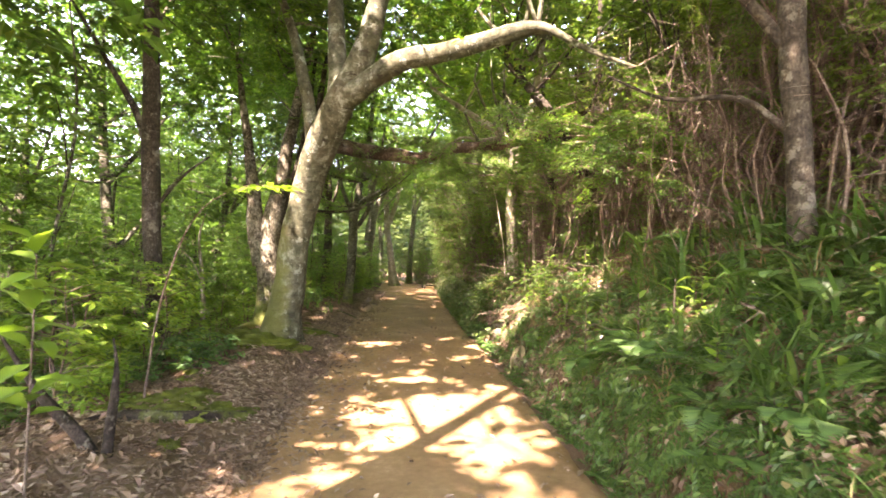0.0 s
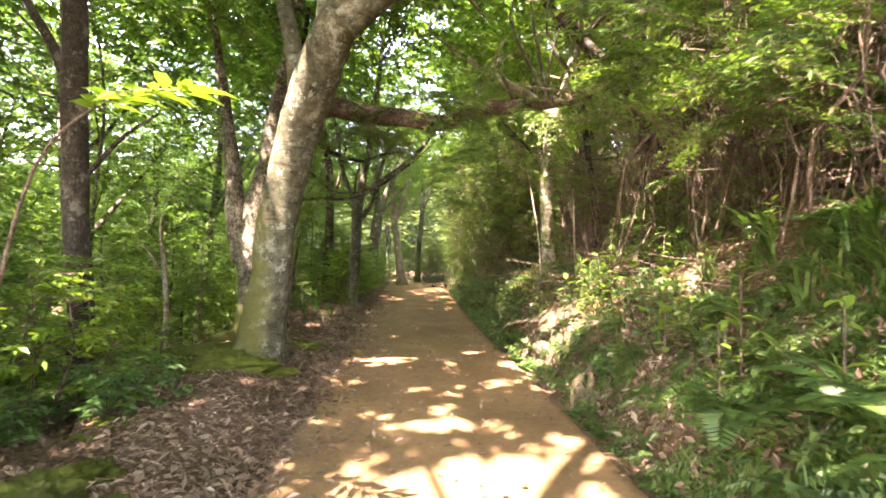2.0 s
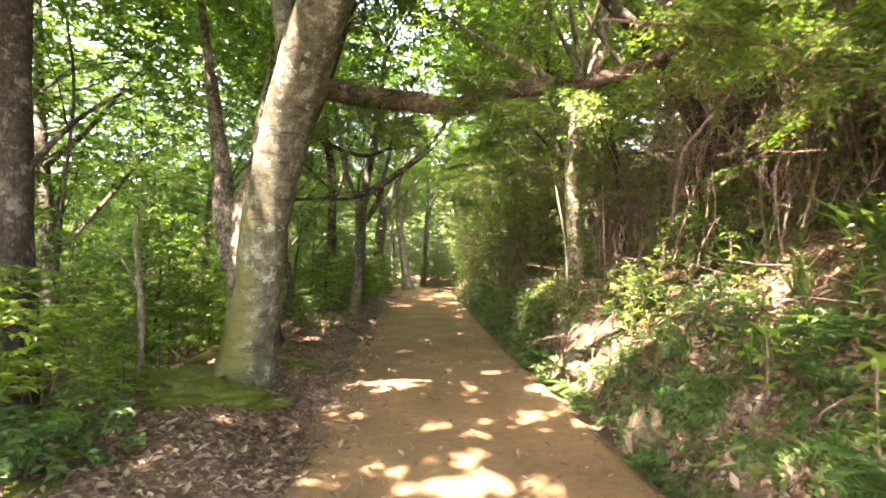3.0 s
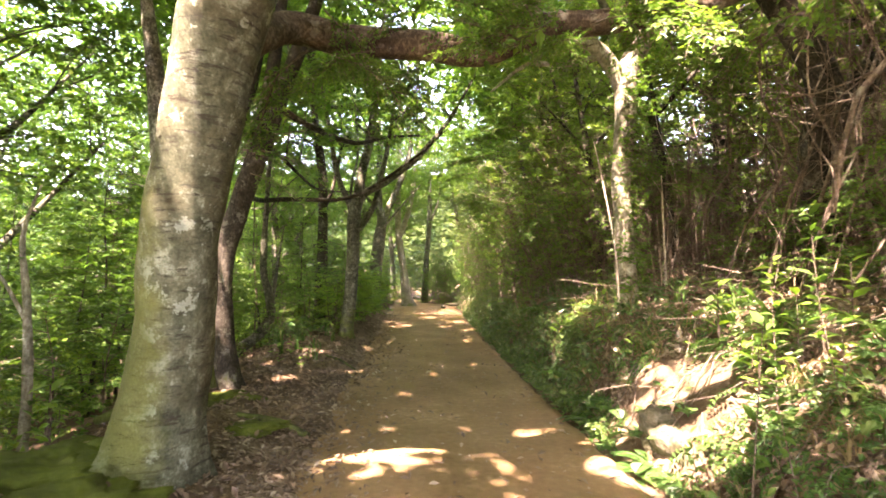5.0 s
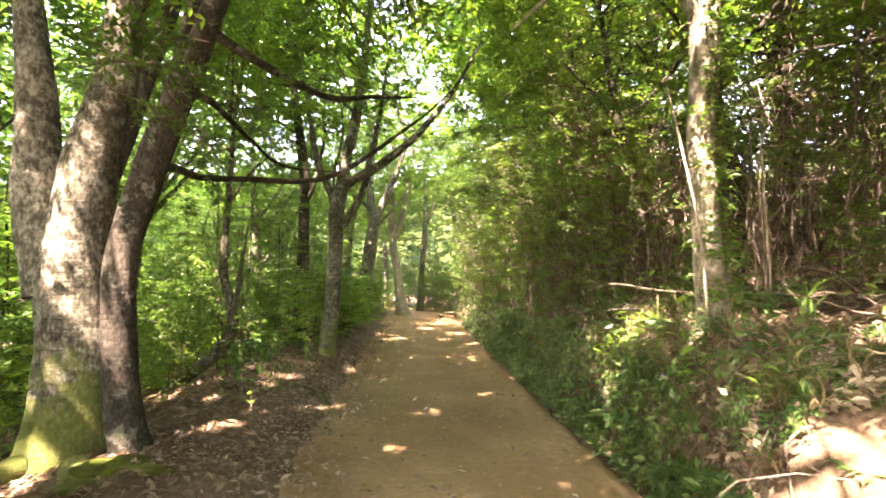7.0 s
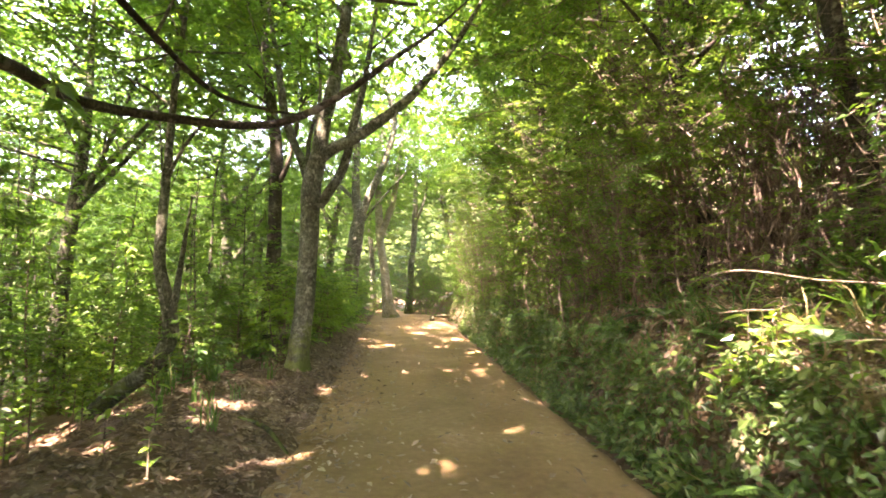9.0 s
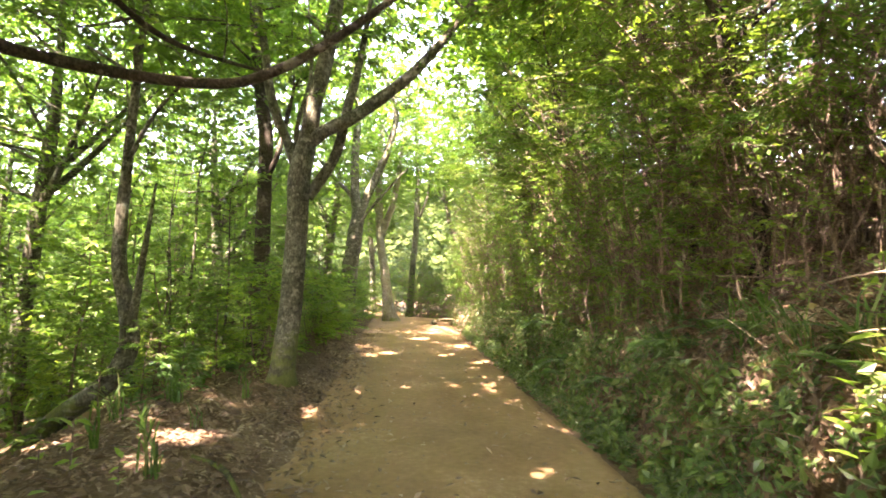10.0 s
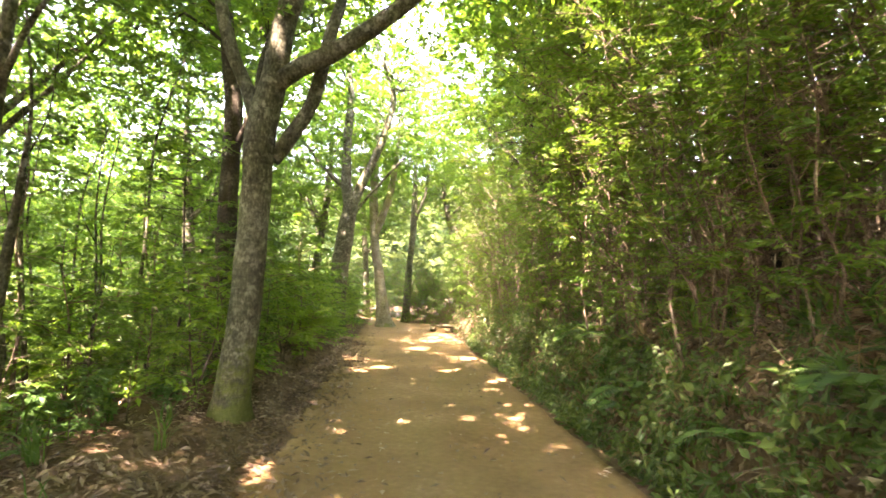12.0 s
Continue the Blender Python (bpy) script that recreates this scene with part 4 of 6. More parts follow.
def sapling(seed, tall, reach, tiers, leaf, mat, bark, label, per=11, lowest=0.22, stems=1, ratio=0.45, tilt=0.3, group="saplings"):
    """A thin stem with flat leafy branches in tiers."""
    rng = np.random.default_rng(seed)
    root = thing("sapling", (0, 0, 0), label, "sapling", group)
    c, d, rr = [], [], []
    side = []
    for s in range(stems):
        h = tall * rng.uniform(0.75, 1.0)
        w = rng.normal(0, 0.08, (5, 2)).cumsum(0) * h / 3 + rng.normal(0, 0.04, 2) * s
        r = 0.006 * h + 0.006
        line = [(w[0, 0] * 0, w[0, 1] * 0, -0.1, r * 1.2)] + [(w[k, 0], w[k, 1], h * (k + 1) / 5, r * (1 - 0.17 * (k + 1))) for k in range(5)]
        part("stem", tube(line, 6, 0.2, 0.08, seed + s), bark, root)
        sk = smooth_line(line, 0.06)
        for k in range(tiers):
            z = h * (lowest + (1 - lowest) * (k + rng.uniform(0, 1)) / tiers)
            p = sk[np.argmin(np.abs(sk[:, 2] - z)), :3]
            a = rng.uniform(0, 6.3)
            length = reach * (1.15 - 0.6 * z / h) * rng.uniform(0.5, 1.1)
            way = np.array((math.cos(a), math.sin(a), rng.uniform(-0.05, 0.4)))
            q = p + way * length
            mid = (p + q) / 2 + (0, 0, 0.06 * length)
            side.append(tube([(*p, 0.006 + 0.003 * h / 3), (*mid, 0.005), (*q, 0.002)], 3, 0.45, 0.05, seed + k))
            n = int(3 + length * 5.5)
            f = rng.uniform(0.25, 1.0, n)
            c.append(p + (q - p) * f[:, None] + rng.normal(0, 0.025, (n, 3)))
            b = a + rng.choice((-1, 1), n) * rng.uniform(0.2, 1.1, n)
            d.append(np.stack([np.cos(b), np.sin(b), rng.uniform(-0.25, 0.15, n)], -1))
            rr.append(rng.uniform(0.5, 1.0, n) * (0.18 + 0.22 * length))
    lv, tw = sprays(rng, np.vstack(c), np.vstack(d), per, np.concatenate(rr), leaf, ratio, tilt)
    tagged(part("branchwork", joined(side + [thinned(tw, 6)]), bark, root), kind="stuff")
    tagged(part("foliage", lv, mat, root, smooth=False), kind="stuff")
    return root


def tangle(seed, tall, stems, lean, leaf, mat, bark, label, leafy=1.0, per=10, name="shrub", low=0.35, ratio=0.42):
    """A shrub of many crooked, crossing stems, bare below and leafy above. It leans to -x."""
    rng = np.random.default_rng(seed)
    root = thing(name, (0, 0, 0), label, "shrub", "shrubs on the bank")
    c, d, rr, bare = [], [], [], []
    for s in range(stems):
        h = tall * rng.uniform(0.55, 1.0)
        foot = rng.normal(0, 0.22, 2)
        w = rng.normal(0, 0.16, (6, 2)).cumsum(0) * h / 4
        w[:, 0] -= lean * np.linspace(0.05, 1, 6) ** 1.6 * h
        r = rng.uniform(0.006, 0.02 if low > 0.1 else 0.011) * h / 3 + 0.004
        line = [(*foot, -0.15, r * 1.1)] + [(foot[0] + w[k, 0], foot[1] + w[k, 1], h * (k + 1) / 6 * (1 - 0.1 * lean * k / 5), r * (1 - 0.15 * k)) for k in range(6)]
        part("stem", tube(line, 5 if s < 3 else 4, 0.35, 0.12, seed + s), bark, root)
        sk = smooth_line(line, 0.08)
        for k in range(int(4 + h * (2.6 if low > 0.1 else 4.2))):
            i = rng.integers(int(len(sk) * (0.12 if low > 0.1 else 0.03)), len(sk))
            p = sk[i, :3]
            a = rng.uniform(0, 6.3)
            length = rng.uniform(0.2, 0.8) * (0.5 + h / 5)
            q = p + np.array((math.cos(a), math.sin(a), rng.uniform(-0.2, 0.6))) * length
            mid = (p + q) / 2 + rng.normal(0, 0.07, 3)
            bare.append(tube([(*p, min(0.008, sk[i, 3])), (*mid, 0.005), (*q, 0.002)], 3, 0.6, 0.05, seed + k))
            if p[2] > low * h or rng.uniform() < 0.25:
                n = int((2 + length * 4.6) * leafy * 0.8)
                f = rng.uniform(0.3, 1.05, n)
                c.append(p + (q - p) * f[:, None] + rng.normal(0, 0.05, (n, 3)))
                b = a + rng.uniform(-1.3, 1.3, n)
                d.append(np.stack([np.cos(b), np.sin(b), rng.uniform(-0.4, 0.4, n)], -1))
                rr.append(rng.uniform(0.15, 0.4, n))
    order = rng.permutation(len(np.vstack(c)))
    lv, tw = sprays(rng, np.vstack(c)[order], np.vstack(d)[order], per, np.concatenate(rr)[order], leaf * 1.1, ratio, 0.55, 0.2)
    tagged(part("branchwork", joined(bare + [thinned(tw, 8)]), bark, root), kind="stuff")
    tagged(part("foliage", lv, mat, root, smooth=False), kind="stuff")
    return root


rng = np.random.default_rng(77)
sap = [
    sapling(501, 3.6, 1.1, 22, 0.085, LEAF, BARK_TWIG, "slender leafy sapling with flat branches"),
    sapling(502, 5.0, 1.3, 28, 0.09, LEAF, BARK_DARK, "tall thin sapling with bright green leaves"),
    sapling(503, 2.4, 0.9, 16, 0.085, LEAF, BARK_TWIG, "small leafy sapling on the slope", lowest=0.15),
    sapling(504, 4.2, 1.2, 22, 0.1, LEAF, BARK_DARK, "twin-stemmed sapling with light green leaves", stems=2),
    sapling(505, 1.5, 0.7, 13, 0.09, LEAF_YOUNG, BARK_TWIG, "low leafy bush beside the path", lowest=0.1, stems=2, per=11),
    sapling(506, 5.6, 1.2, 24, 0.08, LEAF_DARK, BARK_DARK, "dark thin evergreen sapling", lowest=0.35),
]
count = 0
while count < 118:
    y = rng.uniform(-1.0, 33)
    v = 1.9 + rng.uniform(0, 1) ** 1.4 * 9.5
    x = float(left_edge(y)) - v
    if any(math.hypot(x - a, y - b) < 0.7 for a, b in ((-2.2, 6.3), (-3.8, 5.1), (-3.5, 8.8), (-3.4, 14.7))):
        continue
    if -6.4 < x < -3.5 and 9.0 < y < 14.3:
        continue
    if y < 13 and v < 2.4 and rng.uniform() < 0.6:
        continue
    if not all(in_light(x, y, float(height(x, y)) + h, 0.7) for h in (1.5, 2.8, 4.2)):
        continue
    k = rng.choice((0, 1, 2, 3, 4, 5), p=(0.24, 0.22, 0.16, 0.2, 0.08, 0.1))
    place(sap[k], at_ground(x, y, rng.uniform(0, 360), rng.uniform(0.8, 1.2)))
    count += 1
for x, y, k in ((-3.1, 2.7, 4), (-3.5, 3.3, 2), (-3.0, 3.9, 4), (-3.8, 4.4, 2), (-3.3, 4.8, 4), (-4.3, 3.6, 2), (-2.7, 2.2, 4), (-3.9, 2.6, 2), (-4.6, 4.9, 2)):
    place(sap[k], at_ground(x, y, 70 * k + 31 * y, 0.75 + 0.03 * k))
for k in range(34):
    y = rng.uniform(1.5, 22)
    x = float(left_edge(y)) - rng.uniform(2.3, 6.5)
    if -6.4 < x < -3.5 and 9.5 < y < 14.3:
        continue
    place(sap[2] if k % 3 else sap[4], at_ground(x, y, rng.uniform(0, 360), rng.uniform(0.6, 1.0)))
pole = [thing("pole_sapling", (0, 0, 0), "thin dark bare-stemmed young tree", "young tree", "young trees down the slope") for _ in range(2)]
for k, ob in enumerate(pole):
    part("stem", tube([(0, 0, -0.3, 0.045), (0.06, 0.03, 1.5, 0.036), (-0.05 + 0.2 * k, 0.05, 3.2, 0.03), (0.12, -0.08, 5.0, 0.022), (0.05 - 0.3 * k, 0.0, 7.0, 0.01)], 7, 0.25, 0.1, 60 + k), BARK_GREY, ob)
    part("side_branch", tube([(-0.02, 0.05, 2.6, 0.014), (0.4, 0.2, 3.3, 0.01), (0.7, 0.3, 4.3, 0.004)], 5, 0.25, 0.1, 70 + k), BARK_DARK, ob)
    part("side_branch", tube([(0.1, -0.05, 4.2, 0.012), (-0.3, -0.3, 4.8, 0.009), (-0.8, -0.4, 5.6, 0.004)], 5, 0.25, 0.1, 80 + k), BARK_DARK, ob)
for k in range(64):
    y = rng.uniform(3, 34)
    x = float(left_edge(y)) - rng.uniform(2.3, 8.5)
    if -6.4 < x < -3.5 and 9.5 < y < 14.3:
        continue
    place(pole[k % 2], at_ground(x, y, rng.uniform(0, 360), rng.uniform(0.6, 1.2), 0.1, rng.normal(0, 4)))
# low bushes that line the path's far stretch
for k, (x, y) in enumerate(((-4.6, 15.4), (-4.2, 16.2), (-4.0, 15.6), (-5.4, 15.0), (-4.9, 16.6))):
    place(sap[4] if k % 2 else sap[2], at_ground(x, y, 50 * k, 0.75))
for k in range(34):
    y = rng.uniform(14.5, 36)
    x = float(left_edge(y)) - rng.uniform(0.5, 1.5)
    place(sap[4] if k % 3 else sap[2], at_ground(x, y, rng.uniform(0, 360), rng.uniform(0.7, 1.2)))

shr = [
    tangle(601, 3.2, 10, 0.22, 0.085, LEAF_DARK, BARK_TWIG, "tangled brown-stemmed evergreen shrub on the bank", 0.9),
    tangle(602, 4.2, 9, 0.3, 0.09, LEAF_DARK, BARK_TWIG, "tall leaning shrub with bare crossing stems", 0.8),
    tangle(603, 2.2, 9, 0.15, 0.08, LEAF, BARK_TWIG, "low bushy shrub with green leaves", 1.3, low=0.15),
    tangle(604, 3.6, 7, 0.1, 0.07, LEAF, BARK_TWIG, "dry twiggy brown shrub with few leaves", 0.4),
    tangle(605, 4.6, 10, 0.32, 0.08, LEAF_DARK, BARK_TWIG, "dense small-leaved shrub arching over the path", 0.68, 12, low=0.05, ratio=0.35),
    tangle(606, 3.4, 10, 0.25, 0.08, LEAF, BARK_TWIG, "dense small-leaved bush at the path's edge", 0.72, 12, low=0.03, ratio=0.38),
]
for k in range(54):
    y = rng.uniform(0, 24)
    u = 2.2 + rng.uniform(0, 1) ** 1.2 * 5.5
    if y < 10 and u < 3.3:
        u += 1.4
    place(shr[rng.choice((0, 1, 3, 2), p=(0.3, 0.28, 0.34, 0.08))], at_ground(float(right_edge(y)) + u, y, rng.normal(0, 45), rng.uniform(0.85, 1.25)))
def thicket(seed, stems, tall, label):
    """Many bare, thin, crossing stems."""
    rng = np.random.default_rng(seed)
    root = thing("thicket", (0, 0, 0), label, "thicket", "bare thickets on the bank")
    side = []
    for s in range(stems):
        h = tall * rng.uniform(0.5, 1.0)
        foot = rng.normal(0, 0.55, 2)
        w = rng.normal(0, 0.2, (5, 2)).cumsum(0) * h / 3
        w[:, 0] -= 0.2 * np.linspace(0, 1, 5) * h
        r = 0.005 + 0.014 * rng.uniform(0, 1) ** 2
        line = [(*foot, -0.2, r)] + [(foot[0] + w[k, 0], foot[1] + w[k, 1], h * (k + 1) / 5, r * (1 - 0.17 * k)) for k in range(5)]
        part("stem", tube(line, 4, 0.35, 0.15, seed + s), BARK_BLEACHED if s == 12 else BARK_TWIG, root)
        sk = smooth_line(line, 0.1)
        for k in range(6):
            p = sk[rng.integers(len(sk) // 4, len(sk)), :3]
            q = p + rng.normal(0, 0.4, 3) + (0, 0, 0.15)
            side.append(tube([(*p, r * 0.45), (*((p + q) / 2 + rng.normal(0, 0.06, 3)), r * 0.3), (*q, 0.002)], 3, 0.4, 0.05, k))
    tagged(part("twig_growth", joined(side), BARK_TWIG, root), kind="stuff")
    return root


thick = [thicket(651, 16, 3.6, "thicket of bare crooked brown stems"), thicket(652, 14, 2.6, "low thicket of bare brown stems")]
for k in range(64):
    y = rng.uniform(0.8, 8) if k < 50 else rng.uniform(8, 17)
    x = float(right_edge(y)) + rng.uniform(2.0, 4.8)
    if y < 2.6 and x < 5 or not in_light(x, y, float(height(x, y)) + 1.5, 0.35):
        continue
    place(thick[k % 2], at_ground(x, y, rng.normal(0, 60), rng.uniform(0.85, 1.2)))
for k in range(20):
    y = rng.uniform(1.0, 8.5)
    x = float(right_edge(y)) + rng.uniform(2.5, 5.0)
    if not in_light(x, y, float(height(x, y)) + 1.5, 0.5):
        continue
    place(shr[(3, 0, 3, 1)[k % 4]], at_ground(x, y, rng.normal(0, 60), rng.uniform(0.8, 1.15)))
for k in range(25):
    y = 12.0 + 22.6 * (k + rng.uniform(0, 1)) / 25
    u = rng.uniform(0.75, 1.9)
    place(shr[4 + k % 2], at_ground(float(right_edge(y)) + u, y, rng.normal(0, 30), rng.uniform(0.8, 1.15)))
for k in range(8):
    y = 13.4 + 12 * (k + rng.uniform(0, 1)) / 8
    place(shr[(4, 3, 5)[k % 3]], at_ground(float(right_edge(y)) + rng.uniform(1.6, 2.8), y, rng.normal(0, 30), rng.uniform(1.2, 1.5)))
for k in range(12):
    y = rng.uniform(9.8, 17)
    place(shr[3], at_ground(float(right_edge(y)) + rng.uniform(1.0, 2.2) + (1.2 if y < 13.5 else 0), y, rng.normal(0, 60), rng.uniform(0.6, 0.9)))
for k in range(11):
    place(shr[4 + k % 2], at_ground(-8.5 + 9.5 * (k + rng.uniform(0, 1)) / 11, rng.uniform(39.5, 43), rng.uniform(0, 360), rng.uniform(0.9, 1.3)))
for k in range(9):
    place(shr[4 + k % 2], at_ground(-3.8 + 3.4 * (k + rng.uniform(0, 1)) / 9, rng.uniform(33.5, 37), rng.uniform(0, 360), rng.uniform(0.7, 1.0)))
for k in range(7):
    y = rng.uniform(4.5, 11)
    place(shr[2], at_ground(float(right_edge(y)) + rng.uniform(1.3, 2.4), y, rng.uniform(0, 360), rng.uniform(0.35, 0.6)))


# ---- far woods ----
def far_woods(name, label, seed, n, span, leaf, mat, tall):
    """Leaves of the woods beyond: span gives (x, y) for a number of places."""
    rng = np.random.default_rng(seed)
    x, y = span(rng, n)
    z = height(x, y) + rng.uniform(0, 1, n) ** 0.9 * tall if name != "leaf_roof" else rng.uniform(9.0, 9.0 + tall, n)
    lv, _ = sprays(rng, np.stack([x, y, z], -1), rng.normal(0, 1, (n, 3)) * (1, 1, 0.3), 14, rng.uniform(0.7, 1.4, n) * (0.6 if leaf < 0.2 else 1.0), leaf, 0.5, {"leaf_roof": 0.7, "undergrowth": 0.5, "young_wood": 0.4}.get(name, 1.8), keep=clear_way if "slope" in name or "bank" in name else roof_clear)
    ob = new(name, mesh_from(name, lv[0], lv[1], mat, False))
    tagged(ob, label, "woods", kind="stuff")


def down_slope(rng, n):
    y = rng.uniform(-14, 48, n)
    return left_edge(y) - 11 - 13 * rng.uniform(0, 1, n), y


def up_bank(rng, n):
    y = np.where(rng.uniform(0, 1, n) < 0.6, rng.uniform(2, 14, n), rng.uniform(-10, 42, n))
    return right_edge(y) + np.interp(y, (9, 12), (3.9, 4.8)) + 7 * rng.uniform(0, 1, n), y


def overhead(rng, n):
    y = -13 + 38 * rng.uniform(0, 1, n) ** 1.25
    x = rng.uniform(-10.5, 2.5, n)
    return np.where((y > 13) & (x > -6) & (x < -1.5) & (rng.uniform(0, 1, n) < 0.72), np.where(rng.uniform(0, 1, n) < 0.7, rng.uniform(-12, -6, n), rng.uniform(-1.5, 3.0, n)), x), y


def over_bank(rng, n):
    y = np.concatenate([rng.uniform(-9, 7.5, n * 6 // 10), rng.uniform(7.5, 17, n * 3 // 20), rng.uniform(17, 29, n - n * 6 // 10 - n * 3 // 20)])
    return np.where(y < 17, rng.uniform(2.5, 8.5, n), rng.uniform(-0.5, 5.0, n)), y


def over_slope(rng, n):
    return rng.uniform(-14, -5, n), rng.uniform(3, 31, n)


def far_overhead(rng, n):
    return rng.uniform(-11, 1, n), rng.uniform(27, 39, n)


def path_end(rng, n):
    return rng.uniform(-16, 8, n), rng.uniform(38.5, 46, n)


def hillside():
    """The wooded hillside across the valley, far behind all else."""
    a = np.radians(np.linspace(-125, 125, 260))
    h = np.linspace(0, 1, 60)
    A, H = np.meshgrid(a, h, indexing="ij")
    top = 19 + 4 * np.sin(3.1 * A + 1) + 2.2 * np.sin(9.7 * A)
    bump = np.sin(41 * A + 9 * H) * np.sin(33 * H + 17 * A) + 0.7 * np.sin(97 * A - 40 * H) + 0.6 * np.sin(71 * H + 53 * A) + 0.4 * np.sin(171 * A + 90 * H)
    R = 62 - 1.3 * bump + 16 * H
    X, Y, Z = -3 + R * np.sin(A), 12 + R * np.cos(A), -14 + (top + 14 + 1.2 * bump) * H
    v = np.stack([X, Y, Z], -1).reshape(-1, 3)
    i, j = np.meshgrid(np.arange(len(a) - 1), np.arange(len(h) - 1), indexing="ij")
    m = len(h)
    f = np.stack([i * m + j, i * m + j + 1, (i + 1) * m + j + 1, (i + 1) * m + j], -1).reshape(-1, 4)
    tagged(new("backdrop", mesh_from("backdrop", v, [f], HILL, True)), "wooded green hillside across the valley", "hillside", kind="structure")


hillside()
def thick_slope(rng, n):
    y = rng.uniform(0, 34, n)
    return left_edge(y) - 2.8 - 9 * rng.uniform(0, 1, n) ** 1.2, y


far_woods("undergrowth", "dense leafy undergrowth down the slope", 98, 4600, thick_slope, 0.1, LEAF, 2.2)
far_woods("young_wood", "leafy young woods down the slope", 99, 5600, thick_slope, 0.12, LEAF, 8.5)
far_woods("woods_down_slope", "sunlit green woods down the slope", 88, 14500, down_slope, 0.28, LEAF, 19)
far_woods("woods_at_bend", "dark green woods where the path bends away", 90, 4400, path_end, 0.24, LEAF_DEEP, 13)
far_woods("leaf_roof", "high leaf roof over the bend", 96, 330, far_overhead, 0.34, LEAF, 3.5)
# large leaves mostly above view, added to keep sun off the path
far_woods("leaf_roof", "high leaf roof added over the path for shade", 95, 6300, overhead, 0.34, LEAF, 2.5)
far_woods("leaf_roof", "high leaf roof over the slope", 93, 1150, over_slope, 0.3, LEAF, 2.5)
far_woods("leaf_roof", "high leaf roof over the bank", 94, 3000, over_bank, 0.34, LEAF_DARK, 3.0)
far_woods("woods_up_bank", "shaded green woods up the bank", 89, 17500, up_bank, 0.2, LEAF_DARK, 11)


# ---- ground cover ----
def scatter(rng, n, side, y0, y1, near, far, power=1.0):
    y = rng.uniform(y0, y1, n)
    w = near + (far - near) * rng.uniform(0, 1, n) ** power
    x = right_edge(y) + w if side == "bank" else left_edge(y) - w
    return np.stack([x, y, height(x, y)], -1)


def slope_normal(p, e=0.05):
    gx = (height(p[:, 0] + e, p[:, 1]) - height(p[:, 0] - e, p[:, 1])) / (2 * e)
    gy = (height(p[:, 0], p[:, 1] + e) - height(p[:, 0], p[:, 1] - e)) / (2 * e)
    return unit(np.stack([-gx, -gy, np.ones(len(p))], -1))


def stuff(name, geo, mat, label, category):
    return tagged(new(name, mesh_from(name, geo[0], geo[1], mat, False)), label, category, kind="stuff")


def off_lump(p):
    """False on the bare face of the lump that stands for sunlit bank by the path."""
    return ((p[:, 0] - 1.5) / 0.5) ** 2 + ((p[:, 1] - 7.35) / 0.62) ** 2 > 1


def litter():
    rng = np.random.default_rng(91)
    p = np.vstack([scatter(rng, 26000, "verge", -1, 8, -0.1, 2.8, 1.0), scatter(rng, 9000, "verge", 8, 13, 0.2, 2.8), scatter(rng, 9000, "verge", 12.5, 20, 0, 2.8), scatter(rng, 4000, "verge", 18, 34, 0, 2), scatter(rng, 9000, "verge", -2, 24, -0.6, 0.3, 0.6), scatter(rng, 700, "verge", -2, 34, -0.9, -0.2),
                   scatter(rng, 12000, "bank", -1.5, 18, 0.8, 4.0, 1.2), scatter(rng, 26000, "bank", 4, 18, 0.15, 1.3, 0.9), scatter(rng, 20000, "bank", -1.5, 8, 0.2, 2.2), scatter(rng, 26000, "bank", 6.5, 17, 0.3, 3.2), scatter(rng, 420, "bank", -2, 30, -0.3, 0.1), scatter(rng, 2200, "bank", -2, 30, -2.3, 0)])
    nm = slope_normal(p) + rng.normal(0, 0.3, p.shape)
    on_bank = (p[:, 0] > right_edge(p[:, 1]) + 0.15) & (p[:, 0] < right_edge(p[:, 1]) + 1.3)
    p[:, 2] += 0.006 + rng.uniform(0, 0.016, len(p)) + on_bank * rng.uniform(0, 0.2, len(p)) ** 1.6
    ax = np.cross(nm, rng.normal(0, 1, p.shape))
    L = np.where(on_bank, 0.04, 0.032) + 0.07 * rng.uniform(0, 1, len(p)) ** 1.7
    bare = ripple(p[:, 0] * 2.1, p[:, 1] * 1.7, 1.4) + rng.normal(0, 0.35, len(p)) < 0.75
    p, nm, ax, L = p[bare], nm[bare], ax[bare], L[bare]
    off = off_lump(p)
    p, nm, ax, L = p[off], nm[off], ax[off], L[off]
    W = L * rng.uniform(0.4, 0.65, len(p))
    big = L > 0.045
    stuff("leaf_litter", joined([blades(p[big], ax[big], nm[big], L[big], W[big], CURLED), blades(p[~big], ax[~big], nm[~big], L[~big], W[~big], SIMPLE)]), LITTER, "dry curled brown leaves lying on the ground", "leaf litter")


